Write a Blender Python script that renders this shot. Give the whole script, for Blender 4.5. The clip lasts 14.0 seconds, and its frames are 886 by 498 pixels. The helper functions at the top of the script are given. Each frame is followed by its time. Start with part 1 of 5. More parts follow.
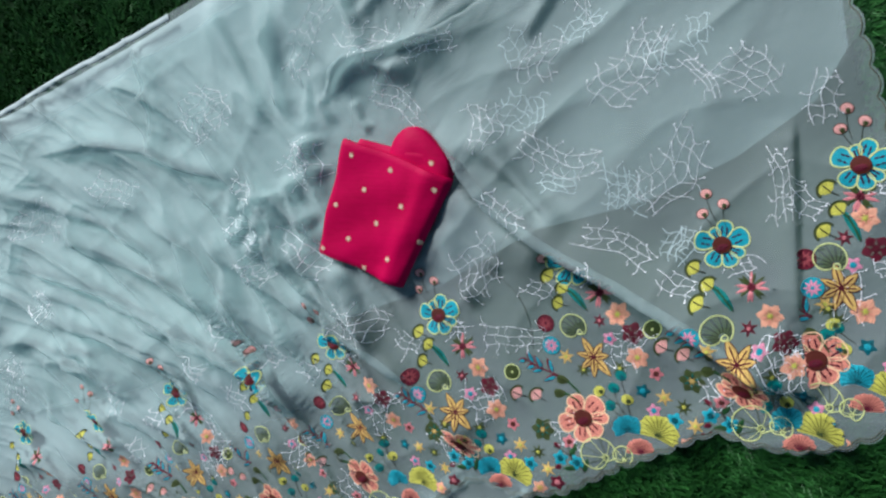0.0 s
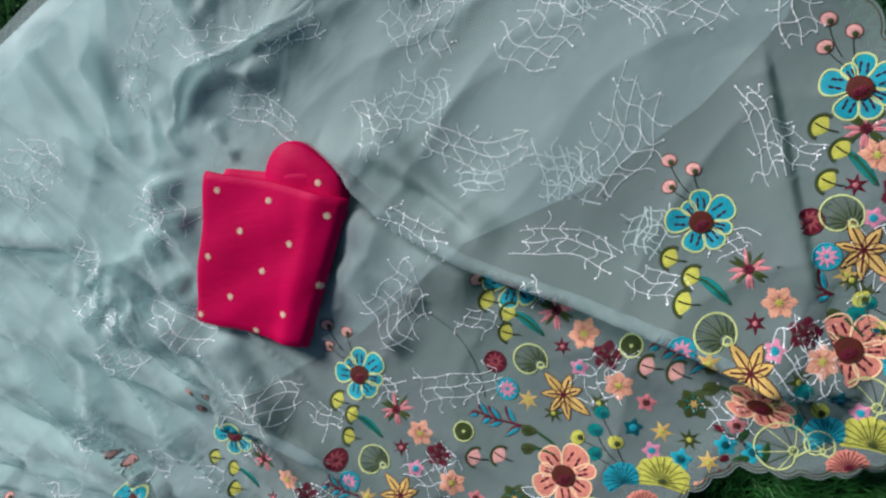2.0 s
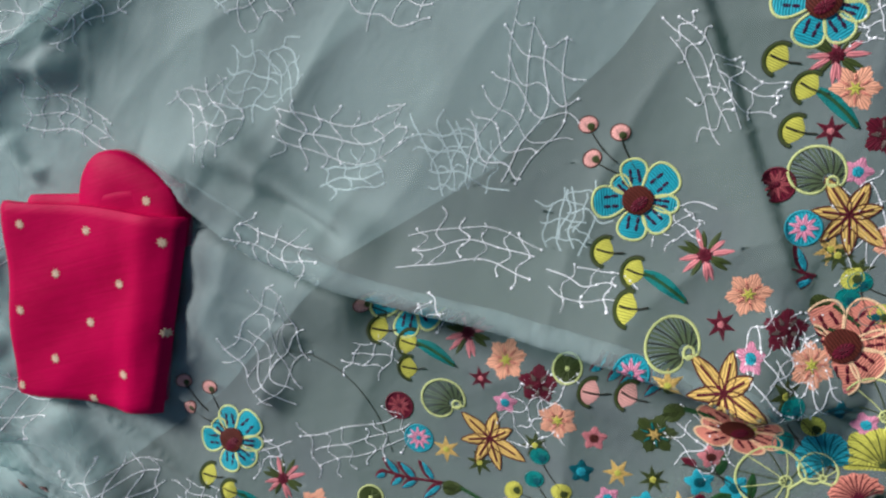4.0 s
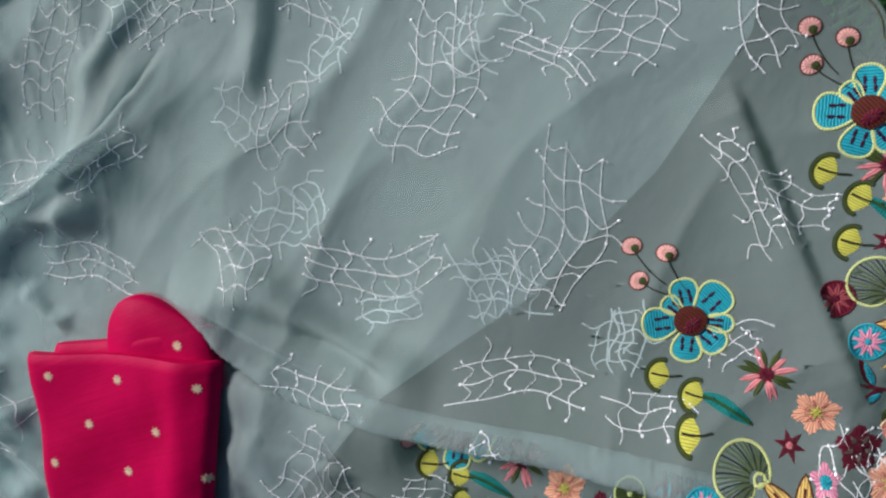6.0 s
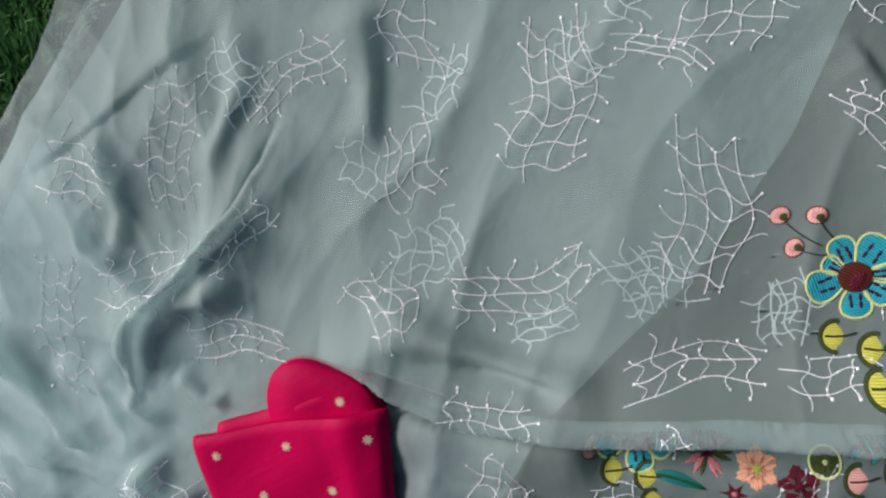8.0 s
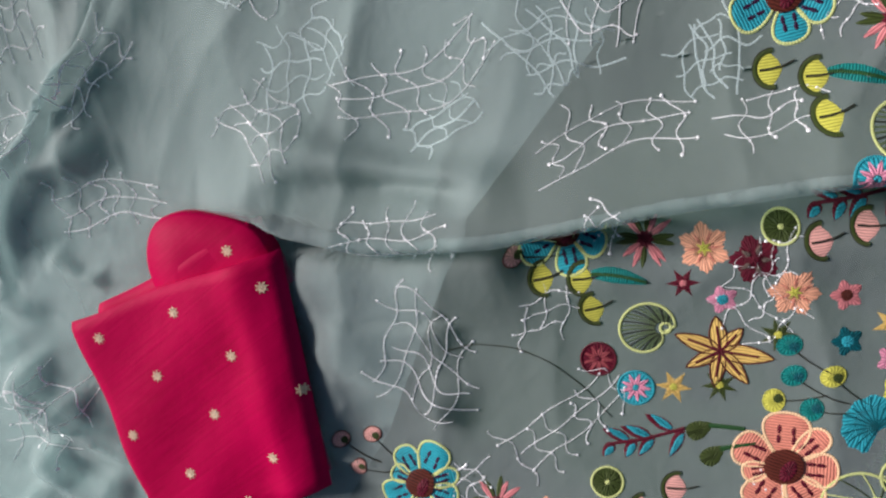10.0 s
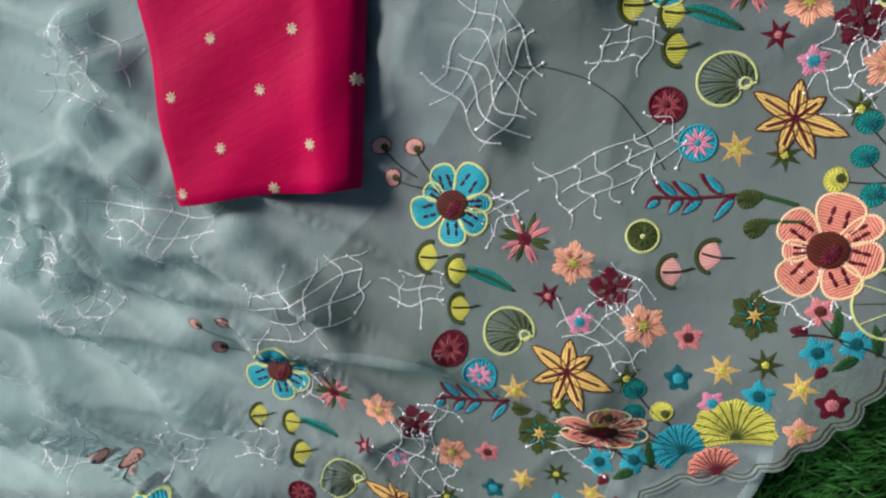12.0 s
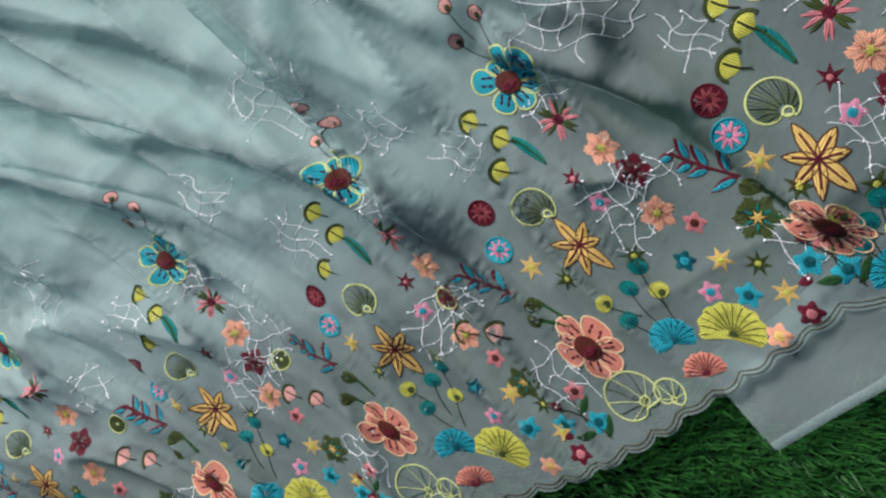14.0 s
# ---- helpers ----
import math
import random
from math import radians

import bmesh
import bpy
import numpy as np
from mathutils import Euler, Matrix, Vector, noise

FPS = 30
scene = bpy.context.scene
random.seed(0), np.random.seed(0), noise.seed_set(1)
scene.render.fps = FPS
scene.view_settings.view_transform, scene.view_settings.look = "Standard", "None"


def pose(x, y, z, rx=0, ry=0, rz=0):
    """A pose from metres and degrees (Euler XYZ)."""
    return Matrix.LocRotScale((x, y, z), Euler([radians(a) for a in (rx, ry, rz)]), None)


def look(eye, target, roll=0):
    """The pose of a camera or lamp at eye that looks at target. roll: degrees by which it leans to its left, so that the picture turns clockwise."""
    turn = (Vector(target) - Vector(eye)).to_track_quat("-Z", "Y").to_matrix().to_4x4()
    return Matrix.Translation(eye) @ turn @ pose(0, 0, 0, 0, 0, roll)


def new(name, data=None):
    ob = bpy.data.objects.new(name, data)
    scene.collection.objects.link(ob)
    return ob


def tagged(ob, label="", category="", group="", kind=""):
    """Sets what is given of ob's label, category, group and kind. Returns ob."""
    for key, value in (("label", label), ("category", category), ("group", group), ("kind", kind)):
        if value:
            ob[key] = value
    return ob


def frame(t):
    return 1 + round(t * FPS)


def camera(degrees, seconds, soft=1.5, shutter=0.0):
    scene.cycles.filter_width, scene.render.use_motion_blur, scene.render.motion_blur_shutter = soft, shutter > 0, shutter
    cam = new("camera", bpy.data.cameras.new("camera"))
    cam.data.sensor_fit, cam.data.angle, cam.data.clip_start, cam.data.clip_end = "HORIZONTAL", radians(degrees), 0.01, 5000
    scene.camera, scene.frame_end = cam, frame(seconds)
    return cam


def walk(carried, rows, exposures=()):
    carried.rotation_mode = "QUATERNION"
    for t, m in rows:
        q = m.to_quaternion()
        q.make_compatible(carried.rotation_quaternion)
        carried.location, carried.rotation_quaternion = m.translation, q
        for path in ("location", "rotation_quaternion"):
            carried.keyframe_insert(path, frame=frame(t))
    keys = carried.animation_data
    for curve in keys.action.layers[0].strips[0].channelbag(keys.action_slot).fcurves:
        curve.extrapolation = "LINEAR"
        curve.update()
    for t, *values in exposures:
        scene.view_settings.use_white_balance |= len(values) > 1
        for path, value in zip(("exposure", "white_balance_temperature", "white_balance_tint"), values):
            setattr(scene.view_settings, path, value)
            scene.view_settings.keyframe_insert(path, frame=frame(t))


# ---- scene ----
cam = camera(59.0, 14.0, 2.4)
METRES, EYE, TILT, LEAN, TURN = 1.6, 1.209, -98.18, 26.07, 0.0
ROWS = [
    (0.0, 0.0, 0.0, 0.0, -0.0, 0.0, -0.0),
    (0.5, -0.0004, 0.0077, 0.0049, -0.62, 0.61, 1.16),
    (1.0, -0.0031, 0.02, 0.0125, -1.43, 1.55, 3.24),
    (1.5, 0.0056, 0.0814, -0.0105, -2.61, 2.57, 6.19),
    (2.0, 0.0296, 0.1812, -0.0187, -3.96, 3.48, 9.37),
    (2.5, 0.047, 0.247, -0.0252, -5.32, 3.43, 12.02),
    (5.0, 0.096, 0.3235, 0.0113, -7.78, 2.35, 17.91),
    (5.5, 0.0956, 0.3258, 0.0373, -7.5, 2.88, 19.44),
    (6.0, 0.09, 0.3269, 0.0597, -7.05, 3.7, 20.7),
    (6.5, 0.0732, 0.3248, 0.0836, -6.37, 4.95, 22.31),
    (7.0, 0.0472, 0.3087, 0.0885, -5.63, 5.95, 24.26),
    (9.5, 0.0067, 0.3765, -0.003, -1.76, 11.74, 39.1),
    (10.0, 0.0127, 0.4082, -0.0401, -2.95, 10.21, 37.9),
    (10.5, -0.0005, 0.4183, -0.0676, -3.97, 8.56, 35.49),
    (11.0, -0.0236, 0.4253, -0.0925, -4.62, 7.24, 32.41),
    (11.5, -0.0487, 0.4362, -0.1122, -4.98, 6.3, 28.85),
    (12.0, -0.0752, 0.4456, -0.1297, -5.38, 5.64, 24.51),
    (12.5, -0.102, 0.4586, -0.1509, -5.75, 4.89, 19.38),
    (13.0, -0.1405, 0.4668, -0.174, -6.43, 3.78, 13.87),
    (13.5, -0.1943, 0.4832, -0.2042, -6.78, 2.64, 8.81),
    (14.0, -0.2308, 0.483, -0.2252, -6.67, 2.39, 5.02),
]
EXPOSURES = [(0.0, 0.34, 6000, 11), (2.5, 0.27, 6200, 12), (5.0, 0.2, 6300, 13), (7.0, 0.17, 6450, 15), (9.5, 0.2, 6650, 17), (11.0, 0.24, 6600, 16), (12.5, 0.28, 6550, 14), (14.0, 0.22, 6350, 12)]
walk(cam, [(t, pose(0, 0, EYE, TILT, LEAN, TURN) @ pose(METRES * x, METRES * y, METRES * z, 90 + pitch, roll, yaw)) for t, x, y, z, yaw, pitch, roll in ROWS], EXPOSURES)
SKY, SUN, SUN_FROM = 0.05, 5.0, (-1.7, 2.0, 1.6)


# ---------------------------------------------------------------- light
world = bpy.data.worlds.new("overcast_sky")
scene.world = world
world.use_nodes = True
wn, wl = world.node_tree.nodes, world.node_tree.links
sky = wn.new("ShaderNodeTexSky")
sky.sky_type, sky.sun_disc = "NISHITA", False
sky.sun_elevation, sky.sun_rotation = radians(31), radians(-40)
wl.new(sky.outputs[0], wn["Background"].inputs[0])
wn["Background"].inputs[1].default_value = SKY
sun = new("sun", bpy.data.lights.new("sun", "SUN"))
sun.data.energy, sun.data.angle, sun.data.color = SUN, radians(17), (1.0, 0.945, 0.93)
sun.matrix_world = look(SUN_FROM, (0, 0, 0))


# ---------------------------------------------------------------- materials
def material(name):
    m = bpy.data.materials.new(name)
    m.use_nodes = True
    return m, m.node_tree.nodes, m.node_tree.links, m.node_tree.nodes["Principled BSDF"]


def noise_node(n, l, scale, detail=3.0, coords="Object", rough=0.55):
    tc = n.new("ShaderNodeTexCoord")
    t = n.new("ShaderNodeTexNoise")
    t.inputs["Scale"].default_value, t.inputs["Detail"].default_value, t.inputs["Roughness"].default_value = scale, detail, rough
    l.new(tc.outputs[coords], t.inputs["Vector"])
    return t


def ramp(n, l, src, stops):
    r = n.new("ShaderNodeValToRGB")
    while len(r.color_ramp.elements) < len(stops):
        r.color_ramp.elements.new(0.5)
    for e, (p, c) in zip(r.color_ramp.elements, stops):
        e.position, e.color = p, (*c, 1)
    l.new(src, r.inputs[0])
    return r


def shade(c, k):
    return tuple(min(1.0, max(0.0, v * k)) for v in c)


def thread(name, c, stripes=1.0, rough=0.6, dark=0.42):
    """Satin-stitch silk: stripes of thread along the second UV axis, with relief and painted groove shade."""
    m, n, l, b = material(name)
    c = shade(c, 0.86)
    uv = n.new("ShaderNodeUVMap")
    sep = n.new("ShaderNodeSeparateXYZ")
    l.new(uv.outputs[0], sep.inputs[0])
    wob = noise_node(n, l, 260.0, 2.0)
    add = n.new("ShaderNodeMath")
    add.operation = "MULTIPLY_ADD"
    l.new(wob.outputs["Fac"], add.inputs[0])
    add.inputs[1].default_value = 0.0016
    l.new(sep.outputs["X"], add.inputs[2])
    mul = n.new("ShaderNodeMath")
    mul.operation = "MULTIPLY"
    l.new(add.outputs[0], mul.inputs[0])
    mul.inputs[1].default_value = 2 * math.pi / (0.0023 / stripes)
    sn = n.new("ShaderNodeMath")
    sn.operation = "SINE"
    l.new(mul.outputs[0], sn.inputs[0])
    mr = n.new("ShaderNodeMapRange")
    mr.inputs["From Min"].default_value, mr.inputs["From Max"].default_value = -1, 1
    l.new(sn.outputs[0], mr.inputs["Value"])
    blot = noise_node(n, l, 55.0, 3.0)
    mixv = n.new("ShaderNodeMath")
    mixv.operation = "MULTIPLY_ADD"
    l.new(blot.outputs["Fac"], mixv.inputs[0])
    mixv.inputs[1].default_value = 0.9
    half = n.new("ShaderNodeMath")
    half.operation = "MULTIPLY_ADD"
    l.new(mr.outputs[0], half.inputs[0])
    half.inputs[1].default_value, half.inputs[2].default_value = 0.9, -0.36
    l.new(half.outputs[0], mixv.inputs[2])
    # blotchy thread tone, plus shade between the threads painted into the colour
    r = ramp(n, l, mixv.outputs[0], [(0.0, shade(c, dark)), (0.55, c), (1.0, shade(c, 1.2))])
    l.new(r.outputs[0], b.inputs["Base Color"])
    b.inputs["Roughness"].default_value = rough
    b.inputs["Specular IOR Level"].default_value = 0.15
    bump = n.new("ShaderNodeBump")
    bump.inputs["Strength"].default_value, bump.inputs["Distance"].default_value = 0.7, 0.0005
    l.new(mr.outputs[0], bump.inputs["Height"])
    l.new(bump.outputs[0], b.inputs["Normal"])
    return m


def cloth_material(name, c, clear, weave=1500.0, thins=False):
    """Sheer crinkled georgette: fine weave and crinkle relief, cloudy colour, partly see-through."""
    m, n, l, b = material(name)
    cloud = noise_node(n, l, 3.2, 4.0)
    grain = noise_node(n, l, 420.0, 2.0)
    mx = n.new("ShaderNodeMath")
    mx.operation = "MULTIPLY_ADD"
    l.new(grain.outputs["Fac"], mx.inputs[0])
    mx.inputs[1].default_value = 0.35
    l.new(cloud.outputs["Fac"], mx.inputs[2])
    r = ramp(n, l, mx.outputs[0], [(0.35, shade(c, 0.86)), (0.7, c), (0.95, shade(c, 1.1))])
    l.new(r.outputs[0], b.inputs["Base Color"])
    b.inputs["Roughness"].default_value = 0.7
    b.inputs["Specular IOR Level"].default_value = 0.25
    b.inputs["Sheen Weight"].default_value = 0.2
    b.inputs["Sheen Roughness"].default_value = 0.5
    crink = noise_node(n, l, 55.0, 4.0, rough=0.6)
    fine = noise_node(n, l, weave, 1.0)
    b1, b2 = n.new("ShaderNodeBump"), n.new("ShaderNodeBump")
    b1.inputs["Strength"].default_value, b1.inputs["Distance"].default_value = 0.35, 0.004
    b2.inputs["Strength"].default_value, b2.inputs["Distance"].default_value = 0.1, 0.0003
    l.new(crink.outputs["Fac"], b1.inputs["Height"])
    l.new(fine.outputs["Fac"], b2.inputs["Height"])
    l.new(b1.outputs[0], b2.inputs["Normal"])
    l.new(b2.outputs[0], b.inputs["Normal"])
    tr = n.new("ShaderNodeBsdfTransparent")
    tr.inputs[0].default_value = (0.92, 1.0, 0.99, 1)
    mix = n.new("ShaderNodeMixShader")
    mix.inputs[0].default_value = clear
    if thins:
        # fewer and fewer layers lie on one another towards the rim
        uv = n.new("ShaderNodeUVMap")
        sep = n.new("ShaderNodeSeparateXYZ")
        l.new(uv.outputs[0], sep.inputs[0])
        rag = noise_node(n, l, 9.0, 3.0)
        su = n.new("ShaderNodeMath")
        su.operation = "MULTIPLY_ADD"
        l.new(rag.outputs["Fac"], su.inputs[0])
        su.inputs[1].default_value = 0.5
        l.new(sep.outputs["X"], su.inputs[2])
        mr = n.new("ShaderNodeMapRange")
        mr.interpolation_type = "SMOOTHSTEP"
        mr.inputs["From Min"].default_value, mr.inputs["From Max"].default_value = 0.3, 1.1
        mr.inputs["To Min"].default_value, mr.inputs["To Max"].default_value = 1.0, clear
        l.new(su.outputs[0], mr.inputs["Value"])
        l.new(mr.outputs[0], mix.inputs[0])
    l.new(b.outputs[0], mix.inputs[1])
    l.new(tr.outputs[0], mix.inputs[2])
    out = n["Material Output"]
    l.new(mix.outputs[0], out.inputs[0])
    return m


GEORGETTE = (0.40, 0.50, 0.485)
M_CLOTH = cloth_material("sheer_teal_grey_georgette", GEORGETTE, 0.69)
M_UNDER = cloth_material("lower_layer_georgette", GEORGETTE, 0.64)
M_HEM = cloth_material("turned_hem_georgette", (0.40, 0.50, 0.485), 0.12)
M_BUNCH = cloth_material("bunched_georgette_layers", GEORGETTE, 0.1, thins=True)
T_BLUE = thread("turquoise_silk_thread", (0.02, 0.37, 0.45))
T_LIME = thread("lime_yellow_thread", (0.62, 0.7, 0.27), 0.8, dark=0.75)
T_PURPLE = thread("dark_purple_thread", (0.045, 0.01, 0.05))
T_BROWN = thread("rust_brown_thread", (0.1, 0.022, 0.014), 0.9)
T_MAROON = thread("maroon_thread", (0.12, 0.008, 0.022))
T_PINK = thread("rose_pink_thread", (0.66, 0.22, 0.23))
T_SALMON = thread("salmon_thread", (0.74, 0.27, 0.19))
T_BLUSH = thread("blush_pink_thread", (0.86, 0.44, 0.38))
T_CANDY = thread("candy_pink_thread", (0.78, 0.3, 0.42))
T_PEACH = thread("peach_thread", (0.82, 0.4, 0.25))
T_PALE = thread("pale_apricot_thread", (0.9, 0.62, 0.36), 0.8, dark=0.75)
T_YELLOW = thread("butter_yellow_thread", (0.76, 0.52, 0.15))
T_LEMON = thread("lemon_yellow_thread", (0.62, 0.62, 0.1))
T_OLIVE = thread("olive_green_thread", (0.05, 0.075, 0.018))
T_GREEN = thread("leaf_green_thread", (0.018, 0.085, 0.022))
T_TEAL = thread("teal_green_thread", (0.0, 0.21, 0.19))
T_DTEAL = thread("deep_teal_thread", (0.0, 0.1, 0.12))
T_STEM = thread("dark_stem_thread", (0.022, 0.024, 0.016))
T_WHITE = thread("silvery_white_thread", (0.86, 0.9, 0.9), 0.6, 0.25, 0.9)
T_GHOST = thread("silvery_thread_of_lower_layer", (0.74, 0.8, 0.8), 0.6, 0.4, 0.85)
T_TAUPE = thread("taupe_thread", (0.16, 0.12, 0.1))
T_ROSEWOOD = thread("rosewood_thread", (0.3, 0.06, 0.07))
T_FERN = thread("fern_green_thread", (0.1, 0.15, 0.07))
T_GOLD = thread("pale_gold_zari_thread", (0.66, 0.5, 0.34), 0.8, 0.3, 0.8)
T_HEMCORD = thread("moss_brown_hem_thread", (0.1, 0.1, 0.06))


def sequin_material():
    m, n, l, b = material("clear_silver_bead")
    b.inputs["Base Color"].default_value = (0.9, 0.93, 0.93, 1)
    b.inputs["Metallic"].default_value, b.inputs["Roughness"].default_value = 0.15, 0.2
    return m


M_BEAD = sequin_material()


def silk_material():
    m, n, l, b = material("magenta_raw_silk")
    tc = n.new("ShaderNodeTexCoord")
    mp = n.new("ShaderNodeMapping")
    mp.inputs["Rotation"].default_value = (0, 0, radians(-24))
    mp.inputs["Scale"].default_value = (14, 420, 60)
    l.new(tc.outputs["Object"], mp.inputs[0])
    slub = n.new("ShaderNodeTexNoise")
    slub.inputs["Scale"].default_value, slub.inputs["Detail"].default_value = 1.0, 3.0
    l.new(mp.outputs[0], slub.inputs["Vector"])
    blot = noise_node(n, l, 12.0, 4.0)
    mx = n.new("ShaderNodeMath")
    mx.operation = "MULTIPLY_ADD"
    l.new(slub.outputs["Fac"], mx.inputs[0])
    mx.inputs[1].default_value = 0.5
    l.new(blot.outputs["Fac"], mx.inputs[2])
    r = ramp(n, l, mx.outputs[0], [(0.4, (0.27, 0.0, 0.03)), (0.75, (0.37, 0.0, 0.047)), (1.0, (0.43, 0.0, 0.056))])
    l.new(r.outputs[0], b.inputs["Base Color"])
    b.inputs["Roughness"].default_value, b.inputs["Specular IOR Level"].default_value = 0.55, 0.05
    b.inputs["Sheen Weight"].default_value = 0.0
    b.inputs["Sheen Tint"].default_value = (1, 0.2, 0.5, 1)
    bump = n.new("ShaderNodeBump")
    bump.inputs["Strength"].default_value, bump.inputs["Distance"].default_value = 0.3, 0.0006
    l.new(slub.outputs["Fac"], bump.inputs["Height"])
    wrinkle = noise_node(n, l, 22.0, 3.0)
    b2 = n.new("ShaderNodeBump")
    b2.inputs["Strength"].default_value, b2.inputs["Distance"].default_value = 0.25, 0.006
    l.new(wrinkle.outputs["Fac"], b2.inputs["Height"])
    l.new(b2.outputs[0], bump.inputs["Normal"])
    l.new(bump.outputs[0], b.inputs["Normal"])
    return m


M_SILK = silk_material()


def turf_material(name, stops, rough):
    m, n, l, b = material(name)
    geo = n.new("ShaderNodeNewGeometry")
    blot = noise_node(n, l, 9.0, 3.0)
    mx = n.new("ShaderNodeMath")
    mx.operation = "MULTIPLY_ADD"
    l.new(geo.outputs["Random Per Island"], mx.inputs[0])
    mx.inputs[1].default_value = 0.6
    sub = n.new("ShaderNodeMath")
    sub.operation = "MULTIPLY_ADD"
    l.new(blot.outputs["Fac"], sub.inputs[0])
    sub.inputs[1].default_value, sub.inputs[2].default_value = 0.8, -0.2
    l.new(sub.outputs[0], mx.inputs[2])
    r = ramp(n, l, mx.outputs[0], stops)
    l.new(r.outputs[0], b.inputs["Base Color"])
    b.inputs["Roughness"].default_value, b.inputs["Specular IOR Level"].default_value = rough, 0.3
    return m


M_BLADE = turf_material("green_plastic_turf_blades", [(0.1, (0.008, 0.045, 0.008)), (0.5, (0.015, 0.085, 0.014)), (0.9, (0.03, 0.13, 0.025))], 0.5)
M_GROUND = turf_material("turf_backing", [(0.0, (0.004, 0.022, 0.005)), (1.0, (0.01, 0.045, 0.009))], 0.9)


# ---------------------------------------------------------------- the lie of the cloth
def arr(pts):
    return np.array(pts, dtype=float)


def resample(pts, n):
    p = arr(pts)
    d = np.concatenate([[0], np.cumsum(np.linalg.norm(np.diff(p, axis=0), axis=1))])
    s = np.linspace(0, d[-1], n)
    return np.stack([np.interp(s, d, p[:, k]) for k in range(p.shape[1])], 1)


def soften(p, times):
    p = p.copy()
    for _ in range(times):
        p[1:-1] = 0.25 * p[:-2] + 0.5 * p[1:-1] + 0.25 * p[2:]
    return p


def along(pts, X, Y):
    """Signed distance to a polyline (plus on its right-hand side), and the share of its length."""
    p = arr(pts)
    seg = np.linalg.norm(np.diff(p, axis=0), axis=1)
    total, run = seg.sum(), 0.0
    best, sd, sh = np.full(X.shape, 1e9), np.zeros(X.shape), np.zeros(X.shape)
    for (a, b), ln in zip(zip(p[:-1], p[1:]), seg):
        t = (b - a) / ln
        k = np.clip((X - a[0]) * t[0] + (Y - a[1]) * t[1], 0, ln)
        dx, dy = X - a[0] - k * t[0], Y - a[1] - k * t[1]
        d = np.hypot(dx, dy)
        side = np.sign(dx * t[1] - dy * t[0])
        near = d < best
        best = np.where(near, d, best)
        sd = np.where(near, d * side, sd)
        sh = np.where(near, (run + k) / total, sh)
        run += ln
    return sd, sh


FOLDS_FAR = [
    ([(-1.635, -0.055), (-1.412, -0.016), (-1.264, -0.03), (-1.158, -0.066), (-1.0, -0.096)], 0.008, 0.014, 0.035),
    ([(-1.723, -0.304), (-1.549, -0.325), (-1.406, -0.351), (-1.257, -0.387), (-1.194, -0.411)], 0.008, 0.016, 0.035),
    ([(-1.375, -0.393), (-1.179, -0.409), (-1.045, -0.453), (-0.947, -0.499), (-0.867, -0.556)], 0.026, 0.016, 0.03),
    ([(-1.223, -0.126), (-1.15, -0.181), (-1.078, -0.235), (-1.026, -0.357), (-0.917, -0.437)], 0.016, 0.016, 0.022),
    ([(-1.302, 0.192), (-1.267, 0.106), (-1.233, -0.038)], 0.004, 0.012, 0.03),
    ([(-1.109, 0.263), (-1.031, 0.152), (-0.942, 0.013)], 0.016, 0.03, 0.012),
    ([(-0.979, 0.253), (-0.938, 0.117), (-0.902, 0.023)], 0.016, 0.014, 0.025),
    ([(-1.048, -0.221), (-1.002, -0.14), (-0.946, -0.105), (-0.882, -0.168), (-0.832, -0.208)], 0.018, 0.014, 0.014),
    ([(-0.854, 0.134), (-0.835, 0.063), (-0.802, 0.017)], 0.006, 0.012, 0.02),
    ([(-0.77, 0.067), (-0.753, 0.027), (-0.73, 0.007)], 0.008, 0.01, 0.01),
    ([(-1.81, -0.509), (-1.682, -0.48), (-1.53, -0.516), (-1.426, -0.582)], 0.02, 0.014, 0.025),
    ([(-0.799, 0.132), (-0.683, 0.151), (-0.585, 0.165)], 0.014, 0.012, 0.03),
]
FOLDS_MID = [
    ([(-1.574, -0.202), (-1.431, -0.233), (-1.298, -0.274), (-1.158, -0.323)], 0.018, 0.012, 0.025),
    ([(-1.765, -0.144), (-1.606, -0.145), (-1.393, -0.193), (-1.232, -0.257)], 0.014, 0.012, 0.02),
    ([(-1.544, -0.464), (-1.456, -0.52), (-1.374, -0.601), (-1.293, -0.666)], 0.016, 0.012, 0.02),
    ([(-1.73, -0.542), (-1.635, -0.599), (-1.565, -0.686)], 0.014, 0.012, 0.018),
    ([(-0.977, -0.206), (-0.885, -0.277), (-0.784, -0.333)], 0.014, 0.012, 0.02),
    ([(-1.169, -0.252), (-1.053, -0.325), (-0.943, -0.383), (-0.89, -0.433)], 0.018, 0.014, 0.022),
    ([(-1.244, -0.442), (-1.193, -0.51), (-1.158, -0.592)], 0.012, 0.012, 0.016),
    ([(-1.15, -0.244), (-1.088, -0.319), (-0.997, -0.424), (-0.938, -0.487), (-0.889, -0.552)], 0.004, 0.014, 0.025),
    ([(-0.8, -0.37), (-0.715, -0.4), (-0.639, -0.438), (-0.589, -0.493), (-0.529, -0.57)], 0.006, 0.012, 0.03),
    ([(-0.991, -0.066), (-0.987, -0.149), (-1.013, -0.23)], 0.01, 0.014, 0.02),
    ([(-0.943, -0.165), (-0.906, -0.258), (-0.842, -0.347)], 0.014, 0.02, 0.014),
    ([(-0.827, -0.228), (-0.772, -0.296), (-0.722, -0.371)], 0.012, 0.014, 0.018),
]
